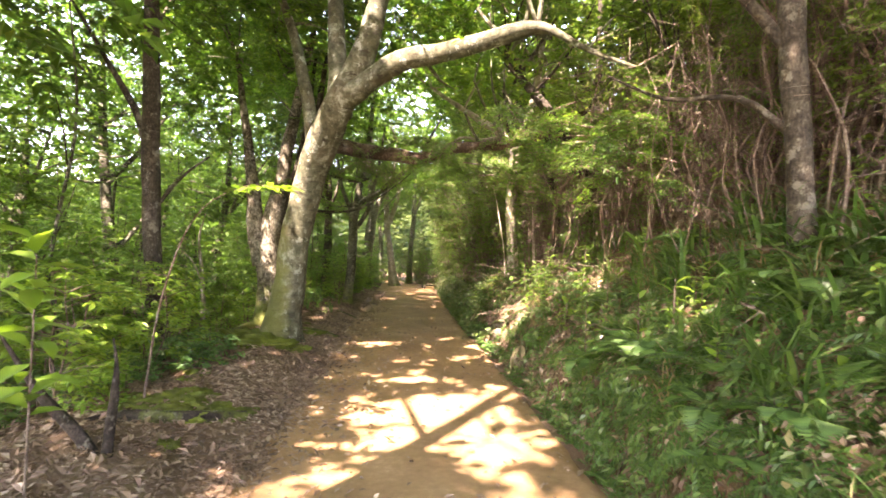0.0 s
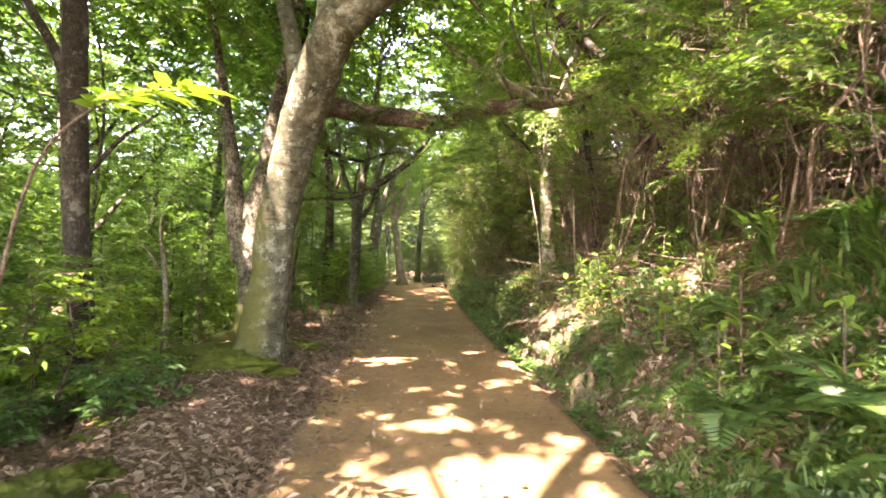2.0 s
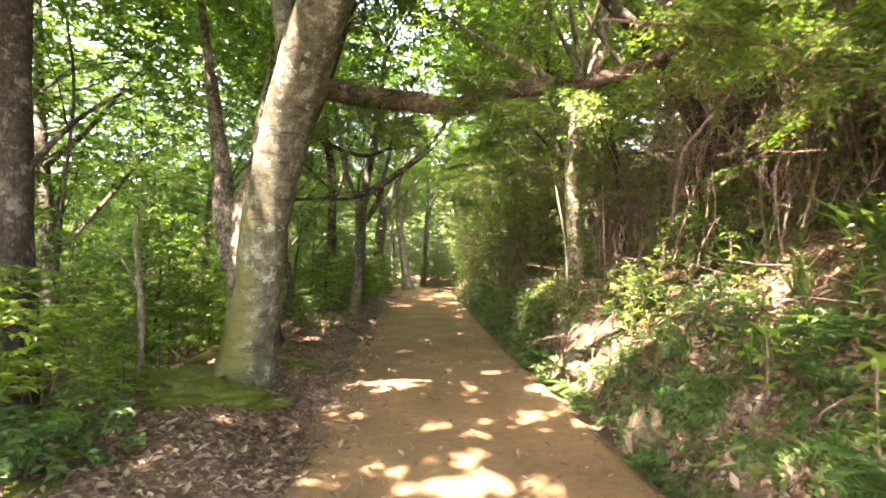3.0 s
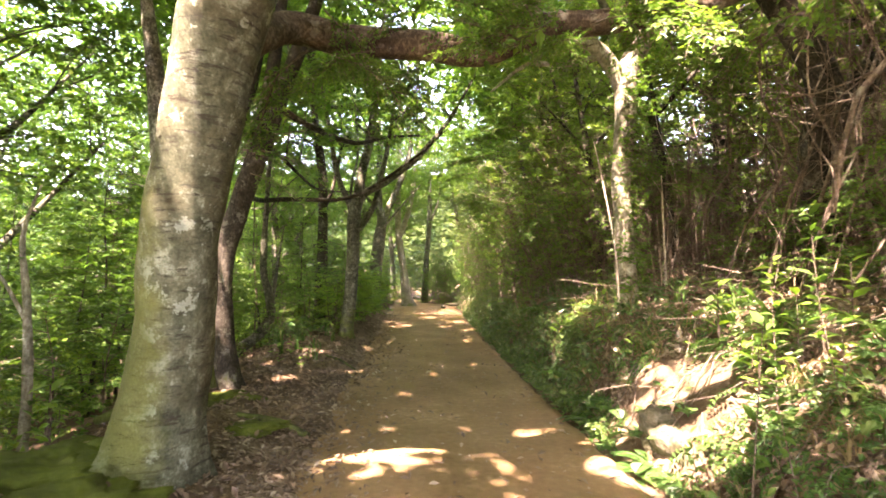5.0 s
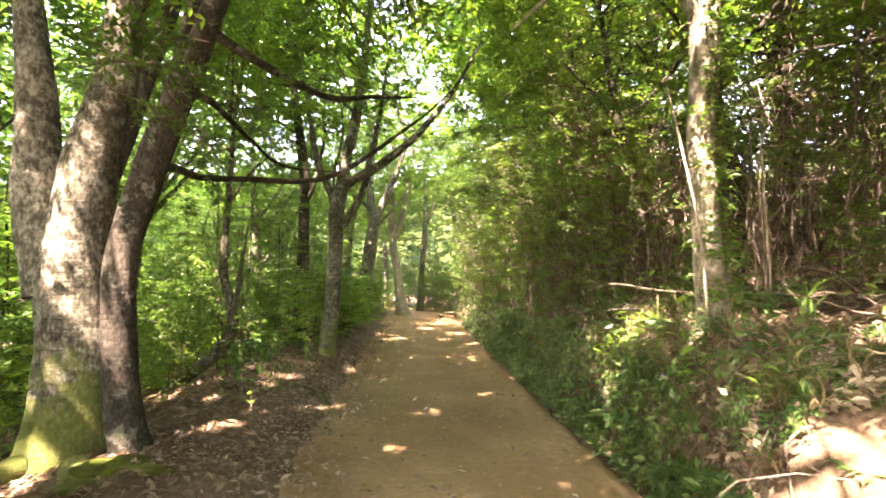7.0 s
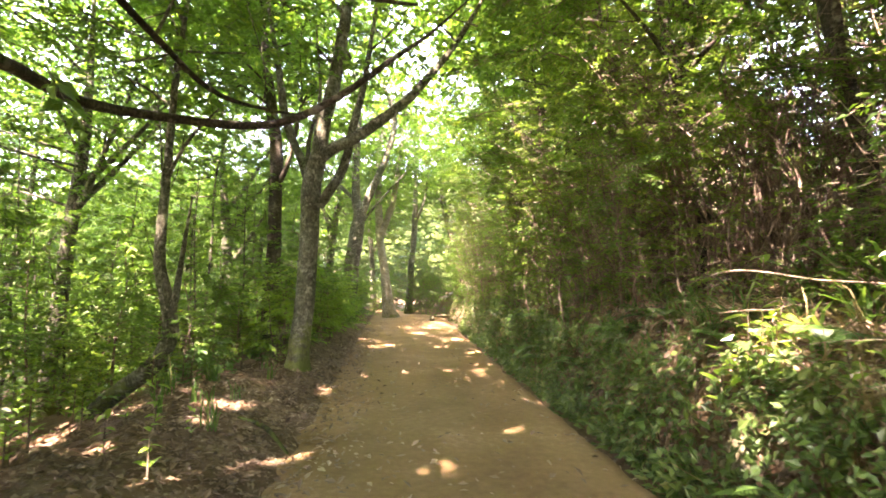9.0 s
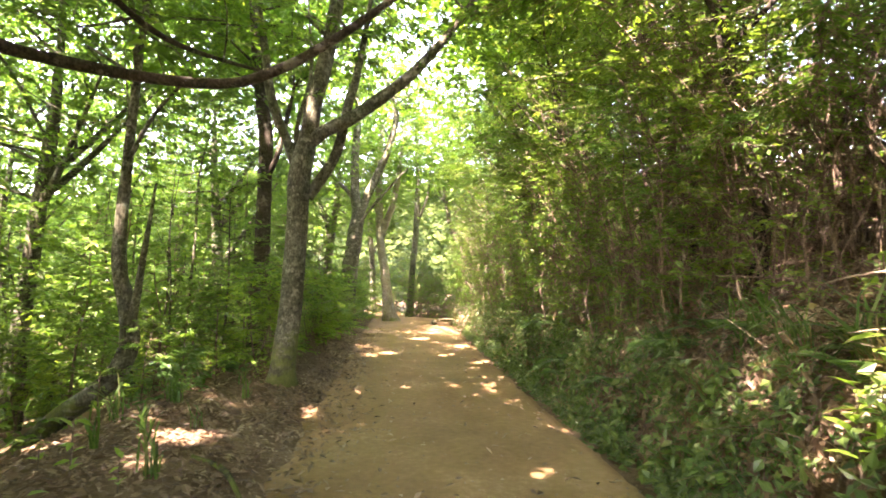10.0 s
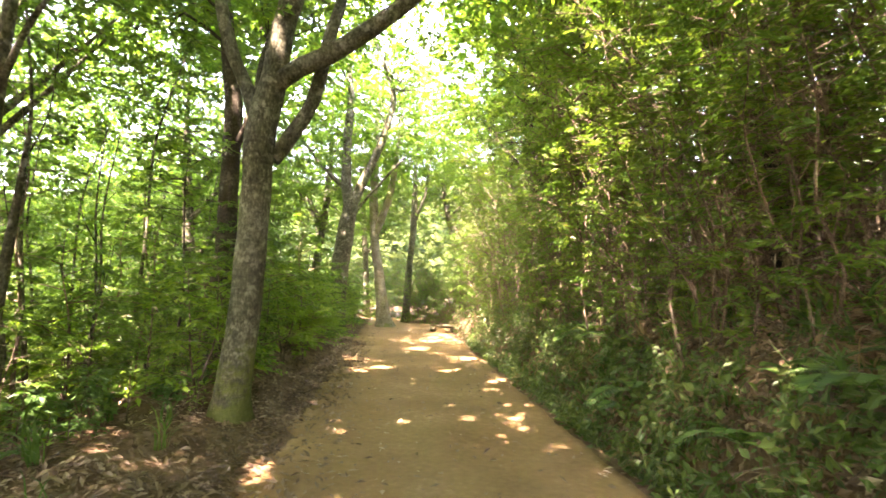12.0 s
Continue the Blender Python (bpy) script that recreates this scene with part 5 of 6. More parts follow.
def bank_cover():
    """Creeping leaves thick over the bank's face, and leafy runners that stand off it."""
    rng = np.random.default_rng(92)
    p = np.vstack([scatter(rng, 15000, "bank", -1.5, 10, 0.08, 1.3, 0.8), scatter(rng, 24000, "bank", 7.5, 19, 0.04, 0.6, 1.1), scatter(rng, 7000, "bank", 8.5, 24, -0.08, 0.12), scatter(rng, 6000, "bank", 19, 24, 0.05, 0.85), scatter(rng, 2600, "bank", 8, 22, 0.8, 2.2), scatter(rng, 9000, "bank", 21, 38, 0.1, 1.5), scatter(rng, 9000, "bank", -1.5, 16, 1.1, 3.0, 1.5)])
    nm = slope_normal(p)
    ok = ripple(p[:, 0] * 1.9, p[:, 1] * 1.9, 1.7) + rng.normal(0, 0.25, len(p)) + 0.45 * ((p[:, 1] > 9) & (p[:, 0] < right_edge(p[:, 1]) + 0.7)) > 0.38
    ok &= off_lump(p)
    p, nm = p[ok], nm[ok]
    p = p + nm * (rng.uniform(0, 1, len(p)) ** 1.5 * 0.26)[:, None]
    ax = np.cross(nm, rng.normal(0, 1, p.shape)) + nm * rng.uniform(0.1, 0.8, len(p))[:, None] - np.array((0.25, 0.1, 0.3))
    L = 0.035 + 0.075 * rng.uniform(0, 1, len(p)) ** 1.3
    up = nm * 0.5 + np.array((-0.2, -0.2, 0.6)) + rng.normal(0, 0.6, p.shape)
    stuff("creeping_plants", blades(p, ax, up, L, L * rng.uniform(0.35, 0.65, len(p)), SIMPLE), IVY, "creeping small-leaved green plants covering the bank", "ground cover")


def fern_carpet(seed, foot, low, high, label):
    """Small feathered fronds that arch out of the bank and hang down its face."""
    rng = np.random.default_rng(seed)
    root = foot(rng)
    root = root[off_lump(root)]
    root = root[ripple(root[:, 0] * 1.7 + 3, root[:, 1] * 1.5, 1.2) + rng.normal(0, 0.3, len(root)) > -0.35]
    per = 4
    root = np.repeat(root, per, 0) + rng.normal(0, 0.03, (len(root) * per, 3)) * (1, 1, 0.3)
    n = len(root)
    nm = slope_normal(root)
    a = rng.uniform(0, 6.3, n)
    d = unit(np.stack([np.cos(a), np.sin(a), np.zeros(n)], -1) * 0.8 + np.array((-0.5, -0.15, -0.1)))
    d = unit(d - nm * np.sum(d * nm, 1, keepdims=True))
    L = rng.uniform(low, high, n)
    pairs = 10
    s = np.linspace(0.12, 0.98, pairs)
    lift = rng.uniform(0.45, 0.85, n)
    rib = root[:, None] + d[:, None] * (s * 0.92)[None, :, None] * L[:, None, None] + nm[:, None] * ((s[None] * lift[:, None] - 0.62 * s[None] ** 2) * L[:, None])[..., None]
    rib[..., 2] -= 0.25 * (s ** 2)[None] * L[:, None]
    side = unit(np.cross(nm, d))
    geo = []
    for sign in (1.0, -1.0):
        ax = (side * sign + d * 0.5)[:, None] + rng.normal(0, 0.1, rib.shape)
        length = L[:, None] * 0.21 * np.sin(np.pi * (s * 0.88 + 0.1))[None] ** 0.7
        geo.append(blades(rib.reshape(-1, 3), ax.reshape(-1, 3), np.repeat(nm, pairs, 0) + rng.normal(0, 0.12, (n * pairs, 3)), length.ravel(), np.repeat(L * 0.075, pairs), SIMPLE))
    mid, last = rib[:, pairs // 2], rib[:, -1]
    geo += [prisms(root, mid, 0.003), prisms(mid, last, 0.002)]
    stuff("fern_carpet", joined(geo), FERN, label, "fern")


def grass(seed, foot, mat, label, wide=0.014, stretch=1.0, per=13):
    rng = np.random.default_rng(seed)
    foot = foot(rng)
    foot = foot[off_lump(foot)]
    p = np.repeat(foot, per, 0) + rng.normal(0, 0.025, (len(foot) * per, 3)) * (1, 1, 0)
    a = rng.uniform(0, 6.3, len(p))
    nm = np.repeat(slope_normal(foot), per, 0)
    ax = np.stack([np.cos(a), np.sin(a), np.zeros(len(p))], -1) * rng.uniform(0.3, 0.9, len(p))[:, None] + nm * 0.7 + np.array((-0.2, -0.1, 0))
    L = rng.uniform(0.22, 0.56, len(p)) * np.repeat(rng.uniform(0.5, 1.2, len(foot)), per)
    up = np.cross(np.cross(ax, (0, 0, 1.0)), ax)
    stuff("long_grass", blades(p, ax, up, L * stretch, wide * (0.6 + 0.8 * rng.uniform(0, 1, len(p))), BLADE), mat, label, "grass")


def dry_twigs(seed, n, y0, y1, near, far, top, label):
    """Thin dry twigs that cross one another among the shrubs and over the bank."""
    rng = np.random.default_rng(seed)
    p = scatter(rng, n, "bank", y0, y1, near, far)
    p[:, 2] += 0.05 + top * rng.uniform(0, 1, n) ** 1.4
    d = unit(rng.normal(0, 1, (n, 3)) * (1, 1, 0.45) + np.array((-0.25, 0, 0)))
    L = rng.uniform(0.3, 1.1, n)[:, None]
    r = rng.uniform(0.0018, 0.005, n)
    geo = []
    for k in range(4):
        d2 = unit(d + rng.normal(0, 0.22, (n, 3)) - np.array((0, 0, 0.12)))
        q = p + d2 * L / 4
        q[:, 2] = np.maximum(q[:, 2], height(q[:, 0], q[:, 1]) + 0.02)
        geo.append(prisms(p, q, r * (1 - 0.2 * k)))
        p, d = q, d2
    stuff("dry_twigs", joined(geo), BARK_TWIG, label, "twigs")


litter()
bank_cover()
dry_twigs(97, 2600, 0.5, 20, 1.2, 5.0, 3.6, "thin dry brown twigs crossing among the shrubs")
dry_twigs(98, 700, 6, 19, 0.3, 2.2, 0.5, "dry brown twigs lying over the bank")
grass(93, lambda rng: np.vstack([scatter(rng, 90, "bank", -1.0, 6.5, 0.25, 2.2), scatter(rng, 90, "bank", 8, 18, 0.3, 1.4), scatter(rng, 120, "bank", 14, 32, 0.2, 1.3), scatter(rng, 30, "verge", 9, 30, 0.7, 1.8)]), FERN, "tufts of long arching green grass on the bank")
grass(94, lambda rng: np.vstack([scatter(rng, 120, "bank", -0.6, 4.2, 0.75, 2.6), scatter(rng, 26, "bank", 4, 8, 1.0, 2.4), scatter(rng, 24, "bank", 10, 16, 0.7, 1.6)]), FERN, "clumps of broad strap-shaped dark green leaves on the bank", 0.026, 1.25, 11)
grass(92, lambda rng: np.vstack([scatter(rng, 40, "bank", -1.0, 7.5, 0.15, 2.2), scatter(rng, 45, "bank", 5.5, 10.8, 0.3, 1.0), scatter(rng, 60, "bank", 7, 18, 0.1, 0.8)]), STRAW, "tufts of dry straw-coloured grass on the bank", 0.01)
fern_carpet(95, lambda rng: np.vstack([scatter(rng, 900, "bank", -0.8, 3.5, 0.12, 1.9), scatter(rng, 480, "bank", 3.2, 8.5, 0.12, 1.5)]), 0.16, 0.42, "carpet of arching green ferns over the bank")
fern_carpet(96, lambda rng: scatter(rng, 230, "bank", 8, 18, 0.15, 1.3), 0.16, 0.34, "low ferns over the shaded part of the bank")


def fern(seed, fronds, length, label):
    """A crown of arching feathered fronds."""
    rng = np.random.default_rng(seed)
    root = thing("fern", (0, 0, 0), label, "fern", "ferns on the bank")
    n = 17
    s = np.linspace(0.12, 1, n)
    rib = np.stack([s * length * 0.86, np.zeros(n), length * (0.75 * s - 0.72 * s ** 2)], -1)
    tang = unit(np.gradient(rib, axis=0))
    wide = length * 0.24 * np.sin(np.pi * np.clip(s * 0.93 + 0.07, 0, 1)) ** 0.7 + 0.01
    pos = np.repeat(rib, 2, 0)
    sign = np.tile((1.0, -1.0), n)[:, None]
    ax = np.repeat(tang, 2, 0) * 0.35 + np.array((0, 1.0, -0.12)) * sign * (1, 1, 1)
    ax[:, 2] = np.repeat(tang[:, 2], 2) * 0.35 - 0.15
    up = np.repeat(np.cross(tang, (0, 1.0, 0)) * -1, 2, 0)
    lv = blades(pos, ax, up, np.repeat(wide, 2), np.full(2 * n, length * 0.055), SIMPLE)
    stalk = tube([(0, 0, -0.02, 0.004), *[(*rib[k], 0.003 * (1.1 - s[k])) for k in range(0, n, 4)]], 4, 0.1, 0.0)
    blade_mesh = mesh_from("frond", *joined([lv, stalk]), FERN)
    for k in range(fronds):
        ob = new("frond", blade_mesh)
        ob.parent = root
        ob.matrix_basis = pose(0, 0, 0, rng.normal(0, 6), rng.uniform(-28, 8), 360 * k / fronds + rng.normal(0, 14)) @ Matrix.Scale(rng.uniform(0.7, 1.1), 4)
    return root


ferns = [fern(701, 8, 0.55, "green fern with arching feathered fronds"), fern(702, 6, 0.4, "small fern growing on the bank")]
for k in range(70):
    y = rng.uniform(0.2, 4.6) if k < 46 else rng.uniform(9.5, 17)
    place(ferns[k % 2], at_ground(float(right_edge(y)) + (rng.uniform(0.45, 2.2) if k < 46 else rng.uniform(0.2, 1.1)), y, rng.uniform(0, 360), rng.uniform(0.7, 1.2), 0.0))


def seedling(seed, tall, leaves, leaf, mat, label, bow=(0.0, 0.0), name="seedling"):
    """A broad-leaved plant; every leaf is its own blade."""
    rng = np.random.default_rng(seed)
    root = thing(name, (0, 0, 0), label, "plant")
    line = [(0, 0, -0.06, 0.008), (bow[0] * 0.2, bow[1] * 0.2, tall * 0.4, 0.007), (bow[0] * 0.6, bow[1] * 0.6, tall * 0.78, 0.005), (bow[0], bow[1], tall, 0.003)]
    part("stem", tube(line, 6, 0.08, 0.05, seed), BARK_TWIG, root)
    sk = smooth_line(line, 0.02)
    me = mesh_from("leaf", *blades(np.zeros((1, 3)), np.array([(1.0, 0, 0)]), np.array([(0, 0, 1.0)]), 1.0, 0.42, FULL), mat, True)
    for k in range(leaves):
        f = 0.35 + 0.65 * (k + 1) / leaves
        p = sk[int(f * (len(sk) - 1)), :3]
        ob = new("leaf", me)
        ob.parent = root
        ob.matrix_basis = pose(*p, rng.normal(0, 14), rng.uniform(-38, 22), 137.5 * k + rng.normal(0, 15)) @ Matrix.Scale(leaf * rng.uniform(0.7, 1.15), 4)
    return root


seed_a = seedling(801, 0.65, 13, 0.19, LEAF_YOUNG, "young plant with broad glossy green leaves")
seed_b = seedling(802, 0.45, 9, 0.12, LEAF_YOUNG, "small broad-leaved seedling on the bank")
seed_d = seedling(805, 0.36, 11, 0.19, LEAF_YOUNG, "low plant with broad pale green leaves on the bank")
seed_c = seedling(803, 1.5, 20, 0.17, LEAF, "tall young laurel with broad green leaves")
for x, y, s in ((2.05, 6.2, 0.9), (2.1, 6.7, 1.0), (2.3, 7.3, 0.9), (2.4, 6.6, 1.0), (1.45, 8.3, 0.7), (2.4, 5.2, 0.9), (2.7, 4.6, 0.9), (-2.9, 3.2, 1.0), (-3.1, 3.8, 1.1), (-2.6, 2.9, 0.8), (-3.3, 4.3, 1.0), (1.0, 10.4, 0.9), (1.25, 9.6, 0.7)):
    place(seed_a, at_ground(x, y, rng.uniform(0, 360), s))
for k in range(34):
    y = rng.uniform(0.5, 16)
    place(seed_b, at_ground(float(right_edge(y)) + rng.uniform(0.6, 2.4), y, rng.uniform(0, 360), rng.uniform(0.7, 1.3)))
for k in range(22):
    y = rng.uniform(1.5, 13)
    place(seed_b, at_ground(float(left_edge(y)) - rng.uniform(1.7, 3.2), y, rng.uniform(0, 360), rng.uniform(0.8, 1.5)))
bush = [sapling(507, 1.15, 0.6, 9, 0.17, LEAF_BUSH, BARK_TWIG, "bush with broad fresh green leaves on the verge", 4, 0.2, 2, 0.5, 0.35, "bushes on the verge"),
        sapling(508, 0.8, 0.5, 7, 0.15, LEAF_BUSH, BARK_TWIG, "low broad-leaved bush on the verge", 4, 0.15, 2, 0.52, 0.35, "bushes on the verge")]
bush_a = bush[1]
for k, (x, y) in enumerate(((1.2, 10.15), (1.32, 10.3), (1.45, 10.45), (1.28, 10.55), (1.55, 10.3), (1.12, 10.4), (1.6, 10.65), (1.95, 7.0), (2.0, 6.7), (2.1, 7.1), (1.35, 9.0))):
    place(seed_d, at_ground(x, y, 61 * k, 0.85 + 0.1 * (k % 4)))
for k in range(20):
    y = rng.uniform(1.0, 6.4)
    place(seed_d if k % 4 else seed_a, at_ground(float(right_edge(y)) + rng.uniform(0.5, 2.3), y, rng.uniform(0, 360), rng.uniform(0.55, 0.9)))
for k in range(20):
    y = rng.uniform(9.8, 15.5)
    place(seed_b, at_ground(float(left_edge(y)) - rng.uniform(0.6, 2.2), y, rng.uniform(0, 360), rng.uniform(0.5, 0.9)))
for k in range(6):
    y = 13.4 + 0.6 * k
    place(bush[1], at_ground(float(left_edge(y)) - rng.uniform(1.6, 2.4), y, rng.uniform(0, 360), rng.uniform(0.55, 0.85)))
for k in range(12):
    y = 13.2 + 0.36 * k
    place(bush[k % 2] if k % 3 else sap[2], at_ground(float(left_edge(y)) - rng.uniform(1.0, 1.9), y, rng.uniform(0, 360), rng.uniform(0.4, 0.7)))
for x, y, turn, size, lean in ((1.42, 6.1, 20, 0.85, 6), (1.75, 6.35, 140, 0.8, -5), (1.58, 5.85, 250, 0.62, 9), (1.98, 6.1, 60, 0.72, -8), (1.3, 6.42, 310, 0.48, 12), (2.15, 6.5, 200, 0.85, 4)):
    place(seed_c, at_ground(x, y, turn, size, 0.0, lean))
for k, (x, y) in enumerate(((1.95, 5.75), (2.2, 6.1), (2.35, 5.5), (2.55, 6.3), (1.75, 5.2))):
    place(bush[k % 2], at_ground(x, y, 70 * k, 0.6 + 0.08 * (k % 3)))
for k, (x, y) in enumerate(((1.65, 9.3), (2.0, 9.35), (2.3, 9.5), (1.15, 9.9))):
    place(bush_a, at_ground(x, y, 80 * k, 0.6 + 0.1 * (k % 3)))
place(seedling(804, 1.5, 26, 0.3, LEAF_YOUNG, "young laurel with long bright sunlit leaves beside the path"), at_ground(-1.55, 0.72, 40, 0.95))
for k, (x, y) in enumerate(((-2.75, 3.3), (-2.5, 3.9), (-2.9, 4.1), (-3.2, 3.5), (-3.1, 2.8), (-2.85, 4.7), (-3.4, 4.4), (-3.6, 3.0), (-2.35, 4.3), (-3.4, 2.2), (-4.0, 3.9), (-3.9, 5.0))):
    place(bush[k % 2], at_ground(x, y, 77 * k, 0.8 + 0.12 * (k % 4)))


lump_rng = np.random.default_rng(41)
for k in range(22):
    y = lump_rng.uniform(6.5, 8.6)
    x = float(right_edge(y)) + lump_rng.uniform(0.08, 0.3)
    place(ferns[k % 2], at_ground(x, y, lump_rng.uniform(0, 360), lump_rng.uniform(0.45, 0.75)))
for x, y, z in ((1.5, 7.1, 0.46), (1.72, 7.25, 0.56), (1.55, 7.6, 0.52), (1.42, 7.35, 0.4), (1.8, 7.7, 0.54), (1.36, 7.62, 0.3), (1.33, 7.15, 0.2)):
    place(ferns[1], pose(x, y, z, 0, 0, 300 * x) @ Matrix.Scale(0.55, 4))


# ---- light sprays that hang over the bank from the beech's limbs ----
def hanging_spray(seed, length, label):
    rng = np.random.default_rng(seed)
    root = thing("hanging_branch", (0, 0, 0), label, "branch", "leafy branches over the bank")
    line = [(0, 0, 0, 0.012), (length * 0.35, 0.05, 0.06, 0.01), (length * 0.7, -0.04, 0.0, 0.007), (length, 0, -0.18, 0.003)]
    part("stem", tube(line, 5, 0.15, 0.08, seed), BARK_TWIG, root)
    sk = smooth_line(line, 0.03)
    n = int(26 * length)
    i = rng.integers(int(len(sk) * 0.15), len(sk), n)
    a = rng.choice((-1, 1), n) * rng.uniform(0.3, 1.2, n)
    lv, tw = sprays(rng, sk[i, :3], np.stack([np.cos(a), np.sin(a), rng.uniform(-0.25, 0.1, n)], -1), 12, rng.uniform(0.25, 0.6, n), 0.085, 0.42, 0.3, 0.2)
    tagged(part("twig_growth", tw, BARK_TWIG, root, smooth=False), kind="stuff")
    tagged(part("foliage", lv, LEAF, root, smooth=False), kind="stuff")
    return root


hang = [hanging_spray(851, 1.5, "leafy light green branch hanging over the bank"), hanging_spray(852, 1.1, "short leafy branch hanging over the bank")]
for k, (x, y, z) in enumerate(((-2.5, 7.5, 2.75), (-2.2, 7.2, 2.45), (-2.9, 7.9, 3.2), (-2.0, 7.7, 2.95), (-5.3, 7.4, 3.7), (-5.0, 8.2, 4.1))):
    place(hang[1], pose(x, y, z, 0, 10, 65 * k) @ Matrix.Scale(0.7, 4))
limb_rng = np.random.default_rng(77)
for k in range(26):
    x, y, z = -1.6 + 0.11 * k + limb_rng.normal(0, 0.1), limb_rng.uniform(6.45, 7.1), limb_rng.uniform(3.25, 3.75)
    place(hang[k % 2], pose(x, y, z, limb_rng.normal(0, 14), limb_rng.normal(14, 10), limb_rng.uniform(0, 360)) @ Matrix.Scale(limb_rng.uniform(0.6, 0.85), 4))
for k in range(12):
    y = rng.uniform(2.6, 6.5)
    x = float(right_edge(y)) + rng.uniform(1.4, 3.4)
    place(hang[k % 2], pose(x, y, float(height(x, y)) + rng.uniform(1.6, 2.9), rng.normal(0, 8), rng.normal(5, 8), rng.uniform(0, 360)) @ Matrix.Scale(rng.uniform(0.7, 1.1), 4))
for k in range(9):
    y = rng.uniform(2.8, 5.2)
    place(hang[k % 2], pose(float(right_edge(y)) + rng.uniform(0.2, 1.9), y, rng.uniform(2.6, 3.7), rng.normal(0, 8), rng.normal(8, 8), rng.uniform(0, 360)) @ Matrix.Scale(rng.uniform(0.8, 1.2), 4))
for k in range(13):
    place(hang[k % 2], pose(0.35 + 0.19 * k + rng.normal(0, 0.1), rng.uniform(3.3, 4.5), rng.uniform(2.5, 2.95), rng.normal(0, 10), rng.normal(8, 8), rng.uniform(0, 360)) @ Matrix.Scale(rng.uniform(0.6, 0.9), 4))
for k in range(110):
    y = rng.uniform(3.0, 9.5) if k < 86 else rng.uniform(10.5, 15)
    x = float(right_edge(y)) + rng.uniform(-0.6, 1.7)
    z = rng.uniform(2.5, 4.4) if x > float(right_edge(y)) + 0.2 else rng.uniform(3.1, 4.4)
    if not in_light(x, y, z, 0.55):
        continue
    place(hang[k % 2], pose(x, y, z, rng.normal(0, 8), rng.normal(8, 8), rng.uniform(0, 360)) @ Matrix.Scale(rng.uniform(0.8, 1.2), 4))


# ---- stones, moss, dead wood ----
def lump(seed, size, detail=5, rough=0.2, flat=0.35):
    """A rounded, uneven stone or cushion, flat below."""
    bm = bmesh.new()
    bmesh.ops.create_icosphere(bm, subdivisions=detail, radius=1.0)
    off = Vector((seed * 3.1, seed * 1.7, 0))
    for v in bm.verts:
        d = v.co.normalized()
        k = 1 + rough * noise.noise(d * 1.6 + off) * 2 + rough * 0.9 * noise.noise(d * 4 + off) + rough * 0.45 * noise.noise(d * 10 + off) + rough * 0.25 * noise.noise(d * 24 + off)
        v.co = Vector((d.x * size[0], d.y * size[1], max(d.z, -flat) * size[2])) * k
    v = np.array([v.co[:] for v in bm.verts])
    f = np.array([[q.index for q in p.verts] for p in bm.faces])
    bm.free()
    return v, [f]


def stone(x, y, z, size, seed, mat, label, name="boulder", category="boulder", turn=0.0):
    ob = new(name, mesh_from(name, *lump(seed, size, rough=0.3 if mat is MOSS else 0.2), mat, True))
    ob.matrix_basis = pose(x, y, z, 0, 0, turn)
    return tagged(ob, label, category)


# added lump, standing for the bank's ferny face where the sun whitens it
stone(1.66, 7.42, 0.06, (0.4, 0.55, 0.52), 1, ROCK, "large tan mossy lump in place of the sunlit ferny bank")
stone(1.68, 6.95, -0.05, (0.3, 0.34, 0.28), 2, ROCK, "small tan stone at the foot of the bank")
stone(1.52, 8.15, -0.02, (0.26, 0.32, 0.26), 3, ROCK, "small mossy stone at the foot of the bank")
stone(0.98, 10.1, 0.3, (0.14, 0.16, 0.2), 4, ROCK, "pale stone jutting from the bank")
stone(1.6, 5.35, 0.0, (0.16, 0.2, 0.34), 5, ROCK, "pale stone at the edge of the path")
for k, (x, y, sx, sy, sz) in enumerate(((-2.95, 6.2, 0.75, 0.6, 0.24), (-2.45, 5.6, 0.6, 0.42, 0.17), (-1.95, 5.75, 0.3, 0.24, 0.08), (-2.3, 3.75, 0.34, 0.26, 0.06), (-1.5, 2.45, 0.3, 0.24, 0.1), (-1.8, 2.55, 0.3, 0.22, 0.12), (-1.65, 2.2, 0.34, 0.2, 0.1), (-2.05, 2.3, 0.28, 0.24, 0.11), (-1.3, 2.6, 0.2, 0.16, 0.06), (-1.85, 2.85, 0.24, 0.18, 0.08), (-1.45, 1.75, 0.22, 0.14, 0.05), (-2.3, 2.6, 0.26, 0.2, 0.08), (-2.75, 6.1, 0.45, 0.5, 0.14), (-2.35, 7.5, 0.4, 0.3, 0.07), (-2.9, 8.3, 0.35, 0.3, 0.09))):
    stone(x, y, float(height(x, y)) - 0.02, (sx * 0.85, sy * 0.85, sz * 0.75), 20 + k, MOSS, "green moss cushion on the leaf-strewn verge", "moss_cushion", "moss", 30 * k)


def dead_wood(name, label, lines, mat=BARK_DARK, category="dead wood"):
    base = lines[0][0][:3]
    root = thing(name, base, label, category)
    for k, l in enumerate(lines):
        part("stem" if k == 0 else "side_branch", tube(np.asarray(l, float) - np.array((*base, 0)), 8, 0.08, 0.16, 40 + k), mat, root)
    return root


def lie(points, lift=0.03):
    """A line along the ground from (x, y, radius) points."""
    return [(x, y, float(height(x, y)) + lift, r) for x, y, r in points]


